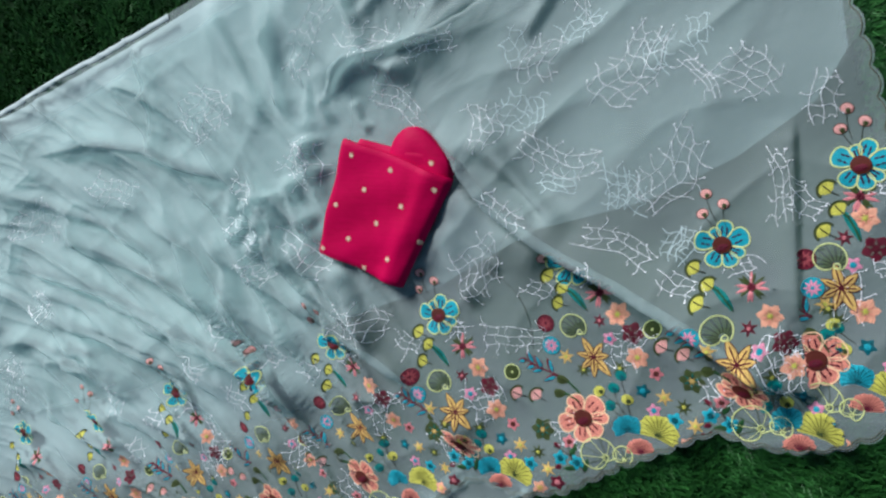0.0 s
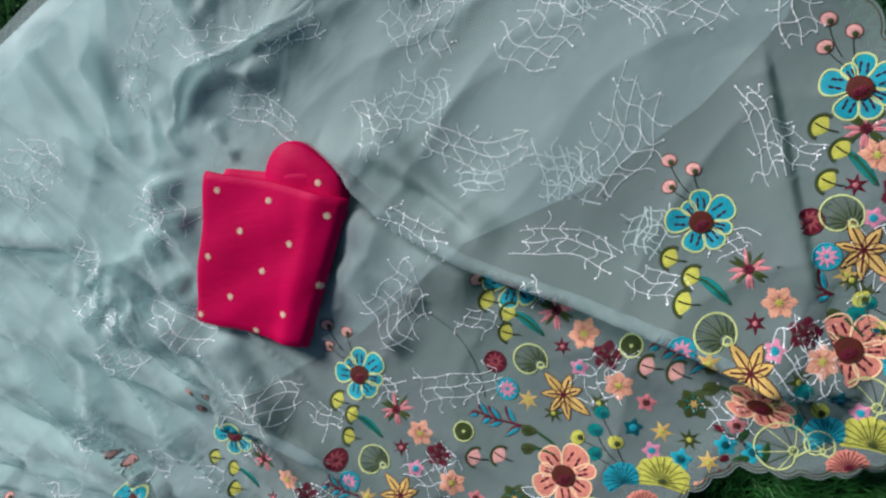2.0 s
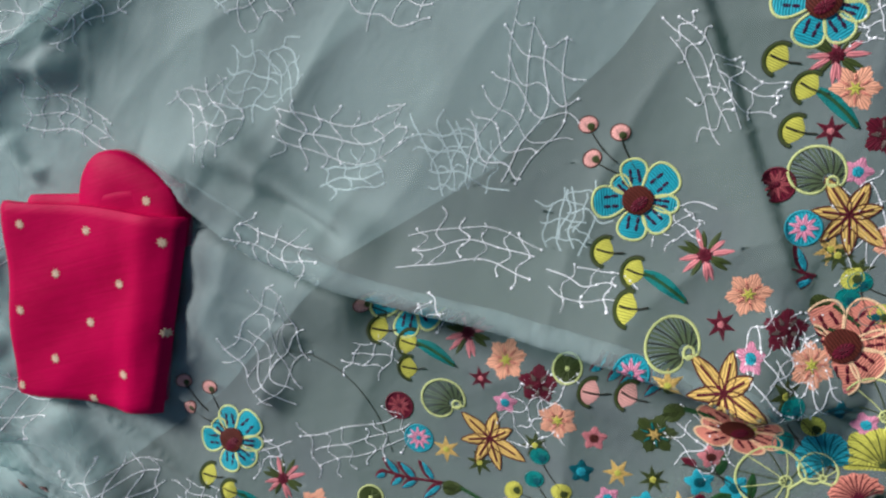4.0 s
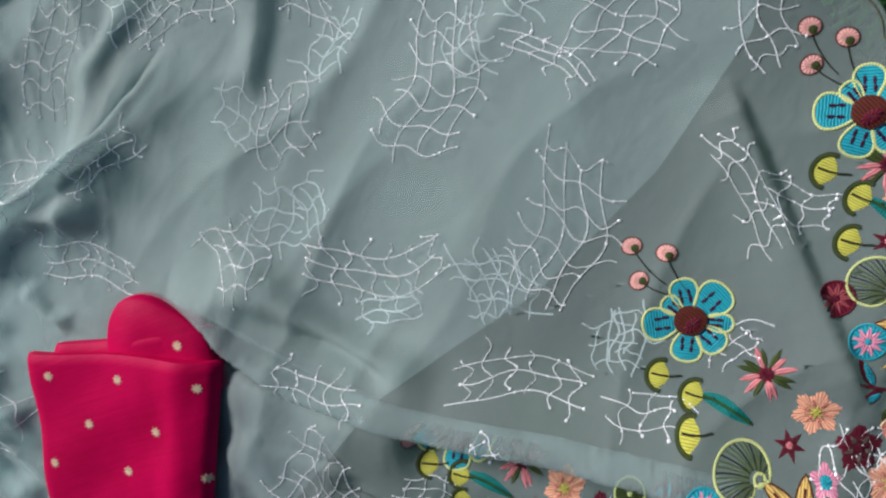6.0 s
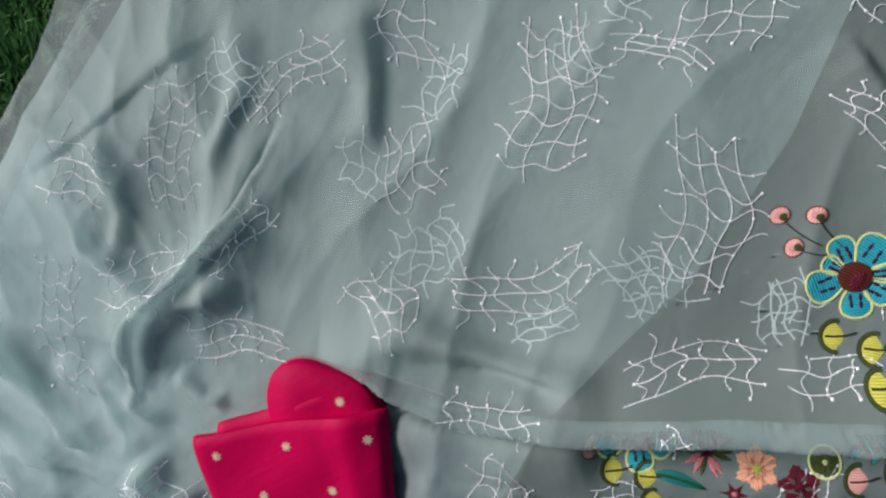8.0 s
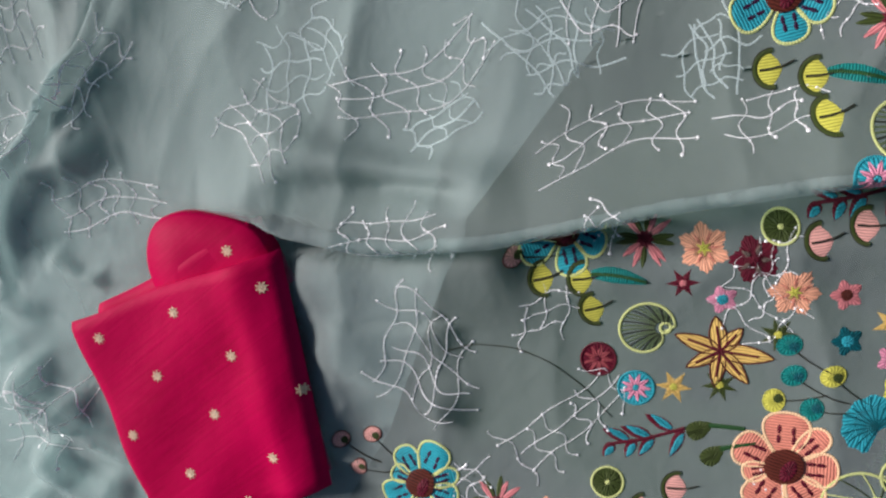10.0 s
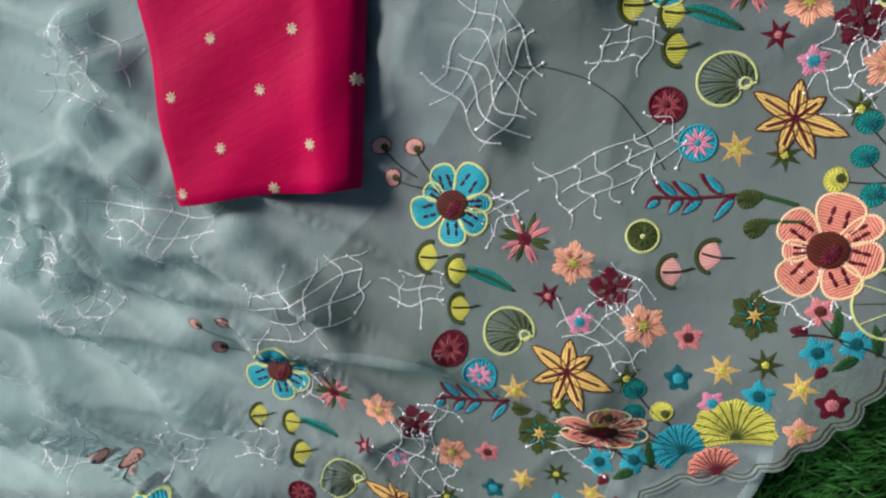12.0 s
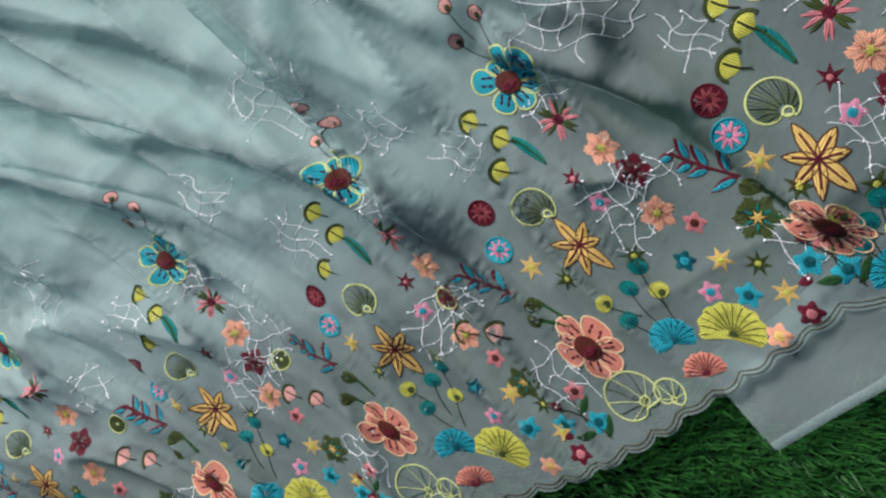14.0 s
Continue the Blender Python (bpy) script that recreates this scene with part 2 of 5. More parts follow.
FOLDS_NEAR = [
    ([(-1.047, -0.08), (-1.059, -0.155), (-1.025, -0.215)], 0.009, 0.014, 0.016),
    ([(-0.382, 0.289), (-0.414, 0.205), (-0.456, 0.146)], 0.008, 0.03, 0.014),
    ([(-0.495, 0.345), (-0.527, 0.281), (-0.614, 0.214)], 0.008, 0.014, 0.02),
    ([(-0.513, 0.238), (-0.638, 0.153), (-0.77, 0.131)], 0.01, 0.02, 0.014),
    ([(-0.698, 0.348), (-0.719, 0.238), (-0.77, 0.192)], 0.006, 0.016, 0.016),
    ([(-0.787, 0.342), (-0.774, 0.214), (-0.736, 0.178)], 0.007, 0.016, 0.014),
    ([(-0.907, 0.153), (-0.86, 0.094), (-0.858, 0.036)], 0.008, 0.016, 0.016),
    ([(-0.82, 0.081), (-0.772, 0.105), (-0.687, 0.113), (-0.577, 0.158)], 0.004, 0.03, 0.012),
    ([(-0.733, 0.214), (-0.764, 0.136), (-0.831, 0.059), (-0.813, 0.002)], 0.008, 0.016, 0.014),
    ([(-0.61, -0.138), (-0.574, -0.217), (-0.519, -0.299)], 0.009, 0.014, 0.03),
    ([(-0.786, 0.256), (-0.764, 0.202), (-0.728, 0.145)], 0.007, 0.016, 0.014),
]

FOLDS_LEAD = [
    ([(-1.67, -0.336), (-1.486, -0.371), (-1.287, -0.454), (-1.183, -0.495)], 0.018, 0.018, 0.03),
    ([(-1.629, -0.482), (-1.464, -0.478), (-1.379, -0.549), (-1.363, -0.601)], 0.018, 0.016, 0.03),
    ([(-1.572, -0.215), (-1.407, -0.255), (-1.266, -0.292), (-1.114, -0.35), (-1.041, -0.402)], 0.018, 0.014, 0.03),
    ([(-1.304, -0.168), (-1.16, -0.224), (-1.071, -0.316), (-1.004, -0.415)], 0.018, 0.014, 0.028),
    ([(-1.005, -0.243), (-0.976, -0.187), (-0.957, -0.15)], 0.014, 0.014, 0.02),
    ([(-0.934, -0.195), (-0.842, -0.253), (-0.772, -0.323), (-0.734, -0.379)], 0.012, 0.012, 0.026),
    ([(-1.685, -0.42), (-1.433, -0.431), (-1.193, -0.496), (-1.057, -0.556)], 0.016, 0.014, 0.028),
    ([(-0.976, -0.082), (-0.968, -0.147), (-0.941, -0.219), (-0.912, -0.268)], 0.016, 0.014, 0.022),
    ([(-0.953, -0.215), (-0.859, -0.25), (-0.765, -0.264)], 0.01, 0.014, 0.02),
    ([(-1.129, -0.202), (-1.035, -0.255), (-0.93, -0.314), (-0.849, -0.359)], 0.014, 0.012, 0.026),
    ([(-0.541, 0.035), (-0.479, -0.04), (-0.424, -0.095), (-0.349, -0.153)], 0.012, 0.03, 0.016),
    ([(-0.565, -0.015), (-0.507, -0.052), (-0.45, -0.092), (-0.384, -0.146)], -0.012, 0.012, 0.012),
    ([(-0.895, -0.188), (-0.867, -0.235), (-0.838, -0.289), (-0.749, -0.358)], 0.016, 0.016, 0.012),
    ([(-0.914, -0.067), (-0.897, -0.128), (-0.86, -0.174)], 0.018, 0.014, 0.02),
    ([(-0.971, -0.115), (-0.938, -0.159), (-0.933, -0.215), (-0.945, -0.263)], 0.018, 0.014, 0.02),
    ([(-0.871, 0.005), (-0.862, -0.045), (-0.837, -0.084)], 0.016, 0.014, 0.02),
    ([(-0.83, -0.248), (-0.776, -0.295), (-0.736, -0.358), (-0.721, -0.397)], 0.014, 0.012, 0.02),
    ([(-0.815, 0.095), (-0.775, 0.121), (-0.709, 0.123), (-0.632, 0.094)], 0.012, 0.016, 0.03),
]

# sharp pleat edges: line, height, breadth of the shoulder, side that lies on top
STEPS = [
    ([(-0.798, 0.032), (-0.816, 0.07), (-0.818, 0.102), (-0.771, 0.134), (-0.696, 0.145), (-0.612, 0.165), (-0.544, 0.198), (-0.492, 0.24)], 0.014, 0.03, 1),
    ([(-1.183, -0.206), (-1.087, -0.317), (-0.996, -0.421), (-0.937, -0.485), (-0.875, -0.567)], 0.024, 0.035, -1),
    ([(-0.886, -0.333), (-0.827, -0.359), (-0.754, -0.383), (-0.678, -0.428), (-0.626, -0.473), (-0.575, -0.52), (-0.527, -0.573)], 0.013, 0.03, -1),
    ([(-0.816, 0.337), (-0.725, 0.33), (-0.624, 0.339), (-0.515, 0.333)], 0.005, 0.03, -1),
    ([(-1.744, -0.306), (-1.549, -0.321), (-1.406, -0.347), (-1.257, -0.383), (-1.088, -0.435), (-0.989, -0.505)], 0.018, 0.035, -1),
    ([(-1.635, -0.051), (-1.412, -0.016), (-1.264, -0.03), (-1.158, -0.066), (-1.0, -0.096)], 0.016, 0.03, -1),
    ([(-1.302, 0.196), (-1.267, 0.106), (-1.233, -0.038)], 0.014, 0.03, -1),
    ([(-0.568, -0.05), (-0.557, -0.086), (-0.531, -0.12), (-0.484, -0.156), (-0.426, -0.19), (-0.377, -0.215)], 0.011, 0.022, 1),
    ([(-0.581, -0.134), (-0.554, -0.167), (-0.514, -0.197), (-0.469, -0.219)], 0.007, 0.02, 1),
    ([(-1.501, -0.406), (-1.361, -0.43), (-1.198, -0.473), (-1.064, -0.552)], 0.012, 0.028, -1),
    ([(-0.575, -0.078), (-0.532, -0.116), (-0.483, -0.15), (-0.426, -0.184), (-0.386, -0.196)], 0.018, 0.03, 1),
    ([(-0.855, -0.359), (-0.781, -0.379), (-0.729, -0.396), (-0.681, -0.42), (-0.643, -0.436)], 0.013, 0.03, -1),
    ([(-1.093, -0.299), (-1.042, -0.359), (-1.007, -0.401), (-0.941, -0.464), (-0.886, -0.532)], 0.012, 0.03, 1),
]
LIP = [(-0.64, 0.019), (-0.564, -0.034), (-0.489, -0.114), (-0.403, -0.166), (-0.284, -0.221), (-0.176, -0.277), (-0.056, -0.353), (0.011, -0.376)]
CREASE = [(-0.043, 0.024), (-0.044, 0.012), (-0.037, -0.073), (-0.029, -0.168), (-0.02, -0.262)]


def fold_height(X, Y):
    """Height of the folds over the ground, the sharp side of each given by the smaller breadth."""
    Z = np.zeros(X.shape)
    lead = [(p, 1.25 * h, a, b) for p, h, a, b in FOLDS_LEAD]
    for pts, h, wp, wm in FOLDS_FAR + FOLDS_MID + FOLDS_NEAR + lead:
        sd, sh = along(resample(pts, 14), X, Y)
        w = np.where(sd > 0, wp, wm) * (0.85 + 0.3 * np.sin(7 * sh + 40 * h))
        taper = np.clip(np.minimum(sh, 1 - sh) / 0.22, 0, 1)
        taper = taper * taper * (3 - 2 * taper)
        Z += h * taper * np.exp(-(sd / w) ** 2)
    return 0.05 * np.tanh(1.35 * Z / 0.05)


def soft_noise(X, Y, f, seed):
    """Cheap smooth noise: a few crossed sine waves."""
    r = np.random.RandomState(seed)
    Z = np.zeros(X.shape)
    for k in range(7):
        a, q = r.uniform(0, 2 * math.pi), f * r.uniform(0.6, 1.6)
        Z += np.sin(q * (X * math.cos(a) + Y * math.sin(a)) + r.uniform(0, 6.28) + 0.8 * np.sin(0.6 * q * (X * math.sin(a) - Y * math.cos(a))))
    return Z / 7


def cloth_z(X, Y):
    Z = -0.004 + fold_height(X, Y)
    # creases, strongest in the crumpled half, fanning out towards the border
    crumple = 1 / (1 + np.exp((X + 0.70 - 0.6 * np.maximum(0, Y)) / 0.07))
    # the folds run level at the far end and ever steeper towards the border
    q = np.clip(X + 1.7, 0.0, 0.7)
    U = X
    V = Y + 0.15 * (X + 1.7) + 0.55 * q * q + 0.77 * np.clip(X + 1.0, 0.0, 9.0)
    V = V + 0.012 * np.sin(9.0 * U + 2.0)
    flat = np.clip((Y - np.interp(X, [-2.3, -0.8, -0.4, 0.3], [-1.24, -0.79, -0.6, -0.33])) / 0.3, 0.0, 1.0)
    crumple = crumple * (0.42 + 0.58 * flat)
    big = 2.4 * soft_noise(U * 0.22, V, 46.0, 3)
    small = 2.4 * soft_noise(U * 0.3, V, 96.0, 5)
    # above the blouse piece the folds run together towards it
    th, rr = np.arctan2(Y - 0.0, X + 0.70), np.hypot(X + 0.70, Y)
    V2 = th * 0.22
    big2 = 2.4 * soft_noise(V2, rr * 0.35 + 0.3 * V2, 40.0, 31)
    small2 = 2.4 * soft_noise(V2, rr * 0.45, 90.0, 33)
    wy = 1 / (1 + np.exp(-(Y - 0.03 + 0.25 * (X + 0.8)) / 0.035))
    spread = np.clip(rr / 0.25, 0.1, 1.0) / (1 + np.exp(-(X + 1.05) / 0.06))
    Z += crumple * (1 - wy) * (0.012 * np.exp(-1.2 * np.abs(big)) + 0.019 * np.exp(-4.0 * np.abs(big)) + 0.007 * np.exp(-2.6 * np.abs(small)))
    Z += crumple * wy * spread * (0.010 * np.exp(-1.2 * np.abs(big2)) + 0.009 * np.exp(-3.0 * np.abs(big2)) + 0.003 * np.exp(-2.0 * np.abs(small2)))
    mild = np.exp(-((Y + 0.34 + 0.38 * (X + 0.75)) / 0.11) ** 2) / (1 + np.exp((X + 0.42) / 0.04))
    Z += (1 - crumple) * (0.011 * mild * np.exp(-1.8 * np.abs(big2 * 0.5 + big * 0.7)) + 0.007 * soft_noise(X, Y, 17.0, 8) + 0.003 * soft_noise(X, Y, 40.0, 9))
    # soft diagonal swells of the smooth upper part
    D = (X * 0.6 - Y * 0.8)
    Z += (1 - crumple) * 0.0065 * np.exp(-np.abs(2.0 * soft_noise(D, (X * 0.8 + Y * 0.6) * 0.35, 30.0, 14)) * 1.2)
    # the upper layer, lying over the lower one as far as the long fold
    sd, sh = along(LIP, X, Y)
    up = np.clip(-sd / 0.016 + 0.5, 0, 1)
    up = up * up * (3 - 2 * up)
    start = np.clip((sh - 0.045) / 0.1, 0, 1) * np.clip((1 - sh) / 0.12, 0, 1)
    Z += start * up * ((0.032 + 0.03 * sh) * np.exp(-(sd / 0.032) ** 2) + 0.012 * np.exp(-(sd / 0.12) ** 2))
    Z -= start * (1 - up) * (0.016 * np.exp(-(sd / 0.04) ** 2))
    Z += start * (1 - up) * 0.008 * np.exp(-((sd - 0.06) / 0.025) ** 2)
    for pts, h, w, top_side in STEPS:
        sd, sh = along(resample(pts, 20), X, Y)
        sd = sd * top_side
        on = np.clip(sd / 0.008 + 0.5, 0, 1)
        start = np.clip(np.minimum(sh, 1 - sh) / 0.2, 0, 1)
        start = start * start * (3 - 2 * start)
        Z += start * h * (on * (0.75 * np.exp(-(sd / w) ** 2) + 0.25 * np.exp(-(sd / (2.5 * w)) ** 2)) - 0.25 * (1 - on) * np.exp(-(sd / (0.7 * w)) ** 2))
    sd, sh = along(CREASE, X, Y)
    left = np.clip(sd / 0.006 + 0.5, 0, 1)
    start = np.clip(sh / 0.1, 0, 1) * np.clip((1 - sh) / 0.1, 0, 1)
    Z += start * left * 0.008 * np.exp(-(sd / 0.035) ** 2)
    return np.maximum(Z, -0.018)


# edges of the cloth
HEM = [(-2.3, -1.24), (-1.75, -1.09), (-1.5, -1.02), (-1.25, -0.945), (-1.0, -0.86), (-0.79, -0.781), (-0.735, -0.752), (-0.692, -0.725), (-0.666, -0.7), (-0.637, -0.684),
       (-0.587, -0.647), (-0.548, -0.616), (-0.525, -0.604), (-0.5, -0.611), (-0.448, -0.619), (-0.413, -0.609), (-0.365, -0.597), (-0.334, -0.575), (-0.27, -0.533), (-0.208, -0.497),
       (-0.154, -0.464), (-0.126, -0.448), (-0.077, -0.46), (-0.022, -0.461), (0.036, -0.448), (0.096, -0.415), (0.3, -0.33)]
SELVEDGE = [(-2.3, -0.14), (-1.741, 0.054), (-1.54, 0.128), (-1.319, 0.203), (-1.124, 0.272), (-1.03, 0.31), (-0.87, 0.375), (-0.773, 0.409), (-0.716, 0.434), (-0.6, 0.5), (-0.3, 0.56), (-0.03, 0.5)]
SIDE = [(0.3, -0.33), (0.25, -0.15), (0.11, -0.04), (0.075, 0.003), (0.067, 0.03), (0.058, 0.068), (0.047, 0.1), (0.034, 0.14), (0.018, 0.18), (0.0, 0.3), (-0.03, 0.5)]
NU, NV = 620, 380


def scalloped(p, period, depth):
    d = np.concatenate([[0], np.cumsum(np.linalg.norm(np.diff(p, axis=0), axis=1))])
    t = np.gradient(p, axis=0)
    t /= np.linalg.norm(t, axis=1)[:, None]
    nrm = np.stack([t[:, 1], -t[:, 0]], 1)
    return p + nrm * (depth * (np.abs(np.sin(math.pi * d / period)) ** 0.7 - 0.6))[:, None]


HEM_LINE = soften(resample(HEM, NU), 6)
hem_c = scalloped(HEM_LINE, 0.033, 0.0075)
top_c = soften(resample(SELVEDGE, NU), 4)
left_c = resample([HEM[0], SELVEDGE[0]], NV)
right_c = scalloped(soften(resample(SIDE, NV), 3), 0.043, 0.008)
hem_c[0], hem_c[-1] = left_c[0], right_c[0]
top_c[0], top_c[-1] = left_c[-1], right_c[-1]


def coons(hem_e, top_e, left_e, right_e):
    u = np.linspace(0, 1, len(hem_e))[:, None, None]
    v = np.linspace(0, 1, len(left_e))[None, :, None]
    a = (1 - v) * hem_e[:, None, :] + v * top_e[:, None, :]
    b = (1 - u) * left_e[None, :, :] + u * right_e[None, :, :]
    c = (1 - u) * (1 - v) * hem_e[0] + u * (1 - v) * hem_e[-1] + (1 - u) * v * top_e[0] + u * v * top_e[-1]
    return a + b - c


def grid_faces(nu, nv):
    i, j = np.meshgrid(np.arange(nu - 1), np.arange(nv - 1), indexing="ij")
    a = (i * nv + j).ravel()
    return np.stack([a, a + nv, a + nv + 1, a + 1], 1)


def mesh_of(name, verts, faces, mats, smooth=True, uvs=None, mat_ids=None):
    me = bpy.data.meshes.new(name)
    me.from_pydata([tuple(map(float, v)) for v in verts], [], [tuple(map(int, f)) for f in faces])
    for m in mats:
        me.materials.append(m)
    me.polygons.foreach_set("use_smooth", [smooth] * len(me.polygons))
    if mat_ids is not None:
        me.polygons.foreach_set("material_index", mat_ids)
    if uvs is not None:
        layer = me.uv_layers.new(name="stitch")
        loops = np.empty(len(me.loops), dtype=np.int32)
        me.loops.foreach_get("vertex_index", loops)
        layer.data.foreach_set("uv", np.asarray(uvs, dtype=float)[loops].ravel())
    me.update()
    return me


def under(ob, parent):
    ob.parent = parent
    return ob


XY = coons(hem_c, top_c, left_c, right_c)
CX, CY = XY[..., 0], XY[..., 1]
CZ = cloth_z(CX, CY)
# the long fold rolls over: its crest leans out above the lower layer
sd, sh = along(LIP, CX, CY)
roll = np.where(sd < 0, np.exp(-(sd / 0.022) ** 2), np.exp(-(sd / 0.006) ** 2)) * np.clip((sh - 0.06) / 0.1, 0, 1) * np.clip((1 - sh) / 0.12, 0, 1)
CX2, CY2 = CX - 0.009 * roll, CY - 0.016 * roll
for pts, h, w, top_side in STEPS:
    line = resample(pts, 20)
    sd, sh = along(line, CX, CY)
    sd = sd * top_side
    lean = np.where(sd > 0, np.exp(-(sd / 0.016) ** 2), np.exp(-(sd / 0.005) ** 2)) * np.clip(np.minimum(sh, 1 - sh) / 0.2, 0, 1) * 0.45 * h
    d = line[-1] - line[0]
    d = d / np.linalg.norm(d)
    CX2, CY2 = CX2 - lean * top_side * d[1], CY2 + lean * top_side * d[0]
edge = np.minimum(np.arange(NV)[None, :], (NV - 1 - np.arange(NV))[None, :]) / 6.0
CZ = np.where(edge < 1, np.minimum(CZ, 0.004 + 0.012 * edge), CZ)
cloth_v = np.stack([CX2, CY2, CZ], -1).reshape(-1, 3)
cloth_f = grid_faces(NU, NV)
saree = tagged(new("saree", mesh_of("saree", cloth_v, cloth_f, [M_CLOTH])),
               "sheer teal-grey georgette saree with floral embroidery, spread crumpled on turf", "saree")

from mathutils.bvhtree import BVHTree
TREE = BVHTree.FromPolygons([tuple(v) for v in cloth_v], [tuple(map(int, f)) for f in cloth_f])


def drop(x, y, base=0.0):
    hit = TREE.ray_cast(Vector((x, y, 1.0)), Vector((0, 0, -1)))
    return hit[0].z if hit[0] is not None else base


# lower layer of the same cloth, seen through the upper one and past the hem
LOW_HEM = [(-1.9, -0.72), (-1.48, -0.6), (-1.0, -0.43), (-0.83, -0.35), (-0.6, -0.26), (-0.42, -0.15), (-0.25, -0.1), (-0.12, -0.03), (-0.02, 0.05)]
LOW_TOP = [(-1.9, -0.06), (-1.6, 0.03), (-1.2, 0.19), (-0.9, 0.31), (-0.72, 0.38), (-0.5, 0.46), (-0.3, 0.5), (-0.15, 0.48), (-0.045, 0.44)]
lo_h, lo_t = resample(LOW_HEM, 220), resample(LOW_TOP, 220)
lo = coons(lo_h, lo_t, resample([LOW_HEM[0], LOW_TOP[0]], 120), resample([LOW_HEM[-1], (0.015, 0.12), (0.0, 0.2), LOW_TOP[-1]], 120))
LX, LY = lo[..., 0], lo[..., 1]
top_z = cloth_z(LX, LY)
LZ = 0.5 * top_z - 0.012 + 0.011 * np.exp(-2.0 * np.abs(2.4 * soft_noise(LX * 0.8 - LY * 0.6, (LX * 0.6 + LY * 0.8) * 0.4, 34.0, 21))) + 0.005 * soft_noise(LX, LY, 26.0, 24)
LZ = np.minimum(LZ, top_z - 0.003)
low_layer = under(new("lower_layer", mesh_of("lower_layer", np.stack([LX, LY, LZ], -1).reshape(-1, 3), grid_faces(220, 120), [M_UNDER])), saree)
tagged(low_layer, "plain lower layer of the same sheer cloth")
LTREE = BVHTree.FromPolygons([tuple(v) for v in np.stack([LX, LY, LZ], -1).reshape(-1, 3)], [tuple(map(int, f)) for f in grid_faces(220, 120)])


def low_drop(x, y):
    hit = LTREE.ray_cast(Vector((x, y, 1.0)), Vector((0, 0, -1)))
    return hit[0].z if hit[0] is not None else -0.012


# the bunched cloth lies several layers thick under the crumpled half
BUNCH_HEM = [(-2.25, -1.1), (-1.75, -1.0), (-1.25, -0.84), (-0.95, -0.68), (-0.72, -0.5)]
BUNCH_TOP = [(-2.25, -0.14), (-1.74, 0.045), (-1.32, 0.19), (-1.03, 0.3), (-0.77, 0.4), (-0.52, 0.5)]
bu = coons(resample(BUNCH_HEM, 160), resample(BUNCH_TOP, 160), resample([BUNCH_HEM[0], BUNCH_TOP[0]], 110), resample([BUNCH_HEM[-1], (-0.64, -0.15), BUNCH_TOP[-1]], 110))
BX, BY = bu[..., 0], bu[..., 1]
BZ = np.minimum(0.45 * cloth_z(BX, BY) - 0.016, cloth_z(BX, BY) - 0.012)
rim_u, rim_v = np.meshgrid(np.linspace(0, 1, 160), np.linspace(0, 1, 110), indexing="ij")
rim = np.minimum((1 - rim_u) / 0.28, rim_v / 0.3)
rim_uv = np.stack([np.clip(rim, 0, 1), rim_v], -1).reshape(-1, 2)
tagged(under(new("bunched_layer", mesh_of("bunched_layer", np.stack([BX, BY, BZ], -1).reshape(-1, 3), grid_faces(160, 110), [M_BUNCH], True, rim_uv)), saree), "bunched inner layers of the same sheer cloth")


def ribbon(name, line, width, lift, mat, drop_fn, label, rise=0.0012):
    """A flat band along a line, lying on the cloth."""
    p = arr(line)
    t = np.gradient(p, axis=0)
    t /= np.linalg.norm(t, axis=1)[:, None] + 1e-9
    nrm = np.stack([-t[:, 1], t[:, 0]], 1)
    vs, fs = [], []
    for i, q in enumerate(p):
        for k, up in ((0.0, 0.0), (0.15, rise), (0.85, rise), (1.0, 0.0)):
            x, y = q + nrm[i] * width * k
            vs.append((x, y, drop_fn(x, y) + lift + up))
        if i:
            a = 4 * (i - 1)
            fs += [(a + k, a + 4 + k, a + 5 + k, a + 1 + k) for k in range(3)]
    return tagged(under(new(name, mesh_of(name, vs, fs, [mat])), saree), label)


ribbon("turned_selvedge", top_c[8:300][::-1], 0.012, 0.0008, M_HEM, drop, "pale turned selvedge, stitched flat")

# corner of the lower layer that comes out past the scallops
CORNER = [(-0.66, -0.66), (-0.598, -0.738), (-0.555, -0.708), (-0.511, -0.678), (-0.455, -0.632), (-0.415, -0.592)]
co_h = resample(CORNER, 60)
co_t = resample([(-0.66, -0.655), (-0.6, -0.62), (-0.545, -0.57), (-0.47, -0.575), (-0.41, -0.588)], 60)
co = coons(co_h, co_t, resample([co_h[0], co_t[0]], 24), resample([co_h[-1], co_t[-1]], 24))
KX, KY = co[..., 0], co[..., 1]
in_hem = KY > np.interp(KX, np.sort(HEM_LINE[:, 0]), HEM_LINE[np.argsort(HEM_LINE[:, 0]), 1]) + 0.004
KZ = np.where(in_hem, -0.014, -0.004 + 0.004 * soft_noise(KX, KY, 55.0, 22))
corner_v = np.stack([KX, KY, KZ], -1).reshape(-1, 3)
tagged(under(new("lower_corner", mesh_of("lower_corner", corner_v, grid_faces(60, 24), [M_UNDER])), saree), "plain corner of the lower layer past the scalloped hem")
KTREE = BVHTree.FromPolygons([tuple(v) for v in corner_v], [tuple(map(int, f)) for f in grid_faces(60, 24)])


def corner_drop(x, y):
    hit = KTREE.ray_cast(Vector((x, y, 1.0)), Vector((0, 0, -1)))
    return hit[0].z if hit[0] is not None else -0.004


edge_line = resample(CORNER[1:], 60)
ribbon("turned_hem", edge_line + np.array([-0.001, 0.001]), 0.008, 0.0004, M_UNDER, corner_drop, "pale turned hem of the lower layer", 0.0005)


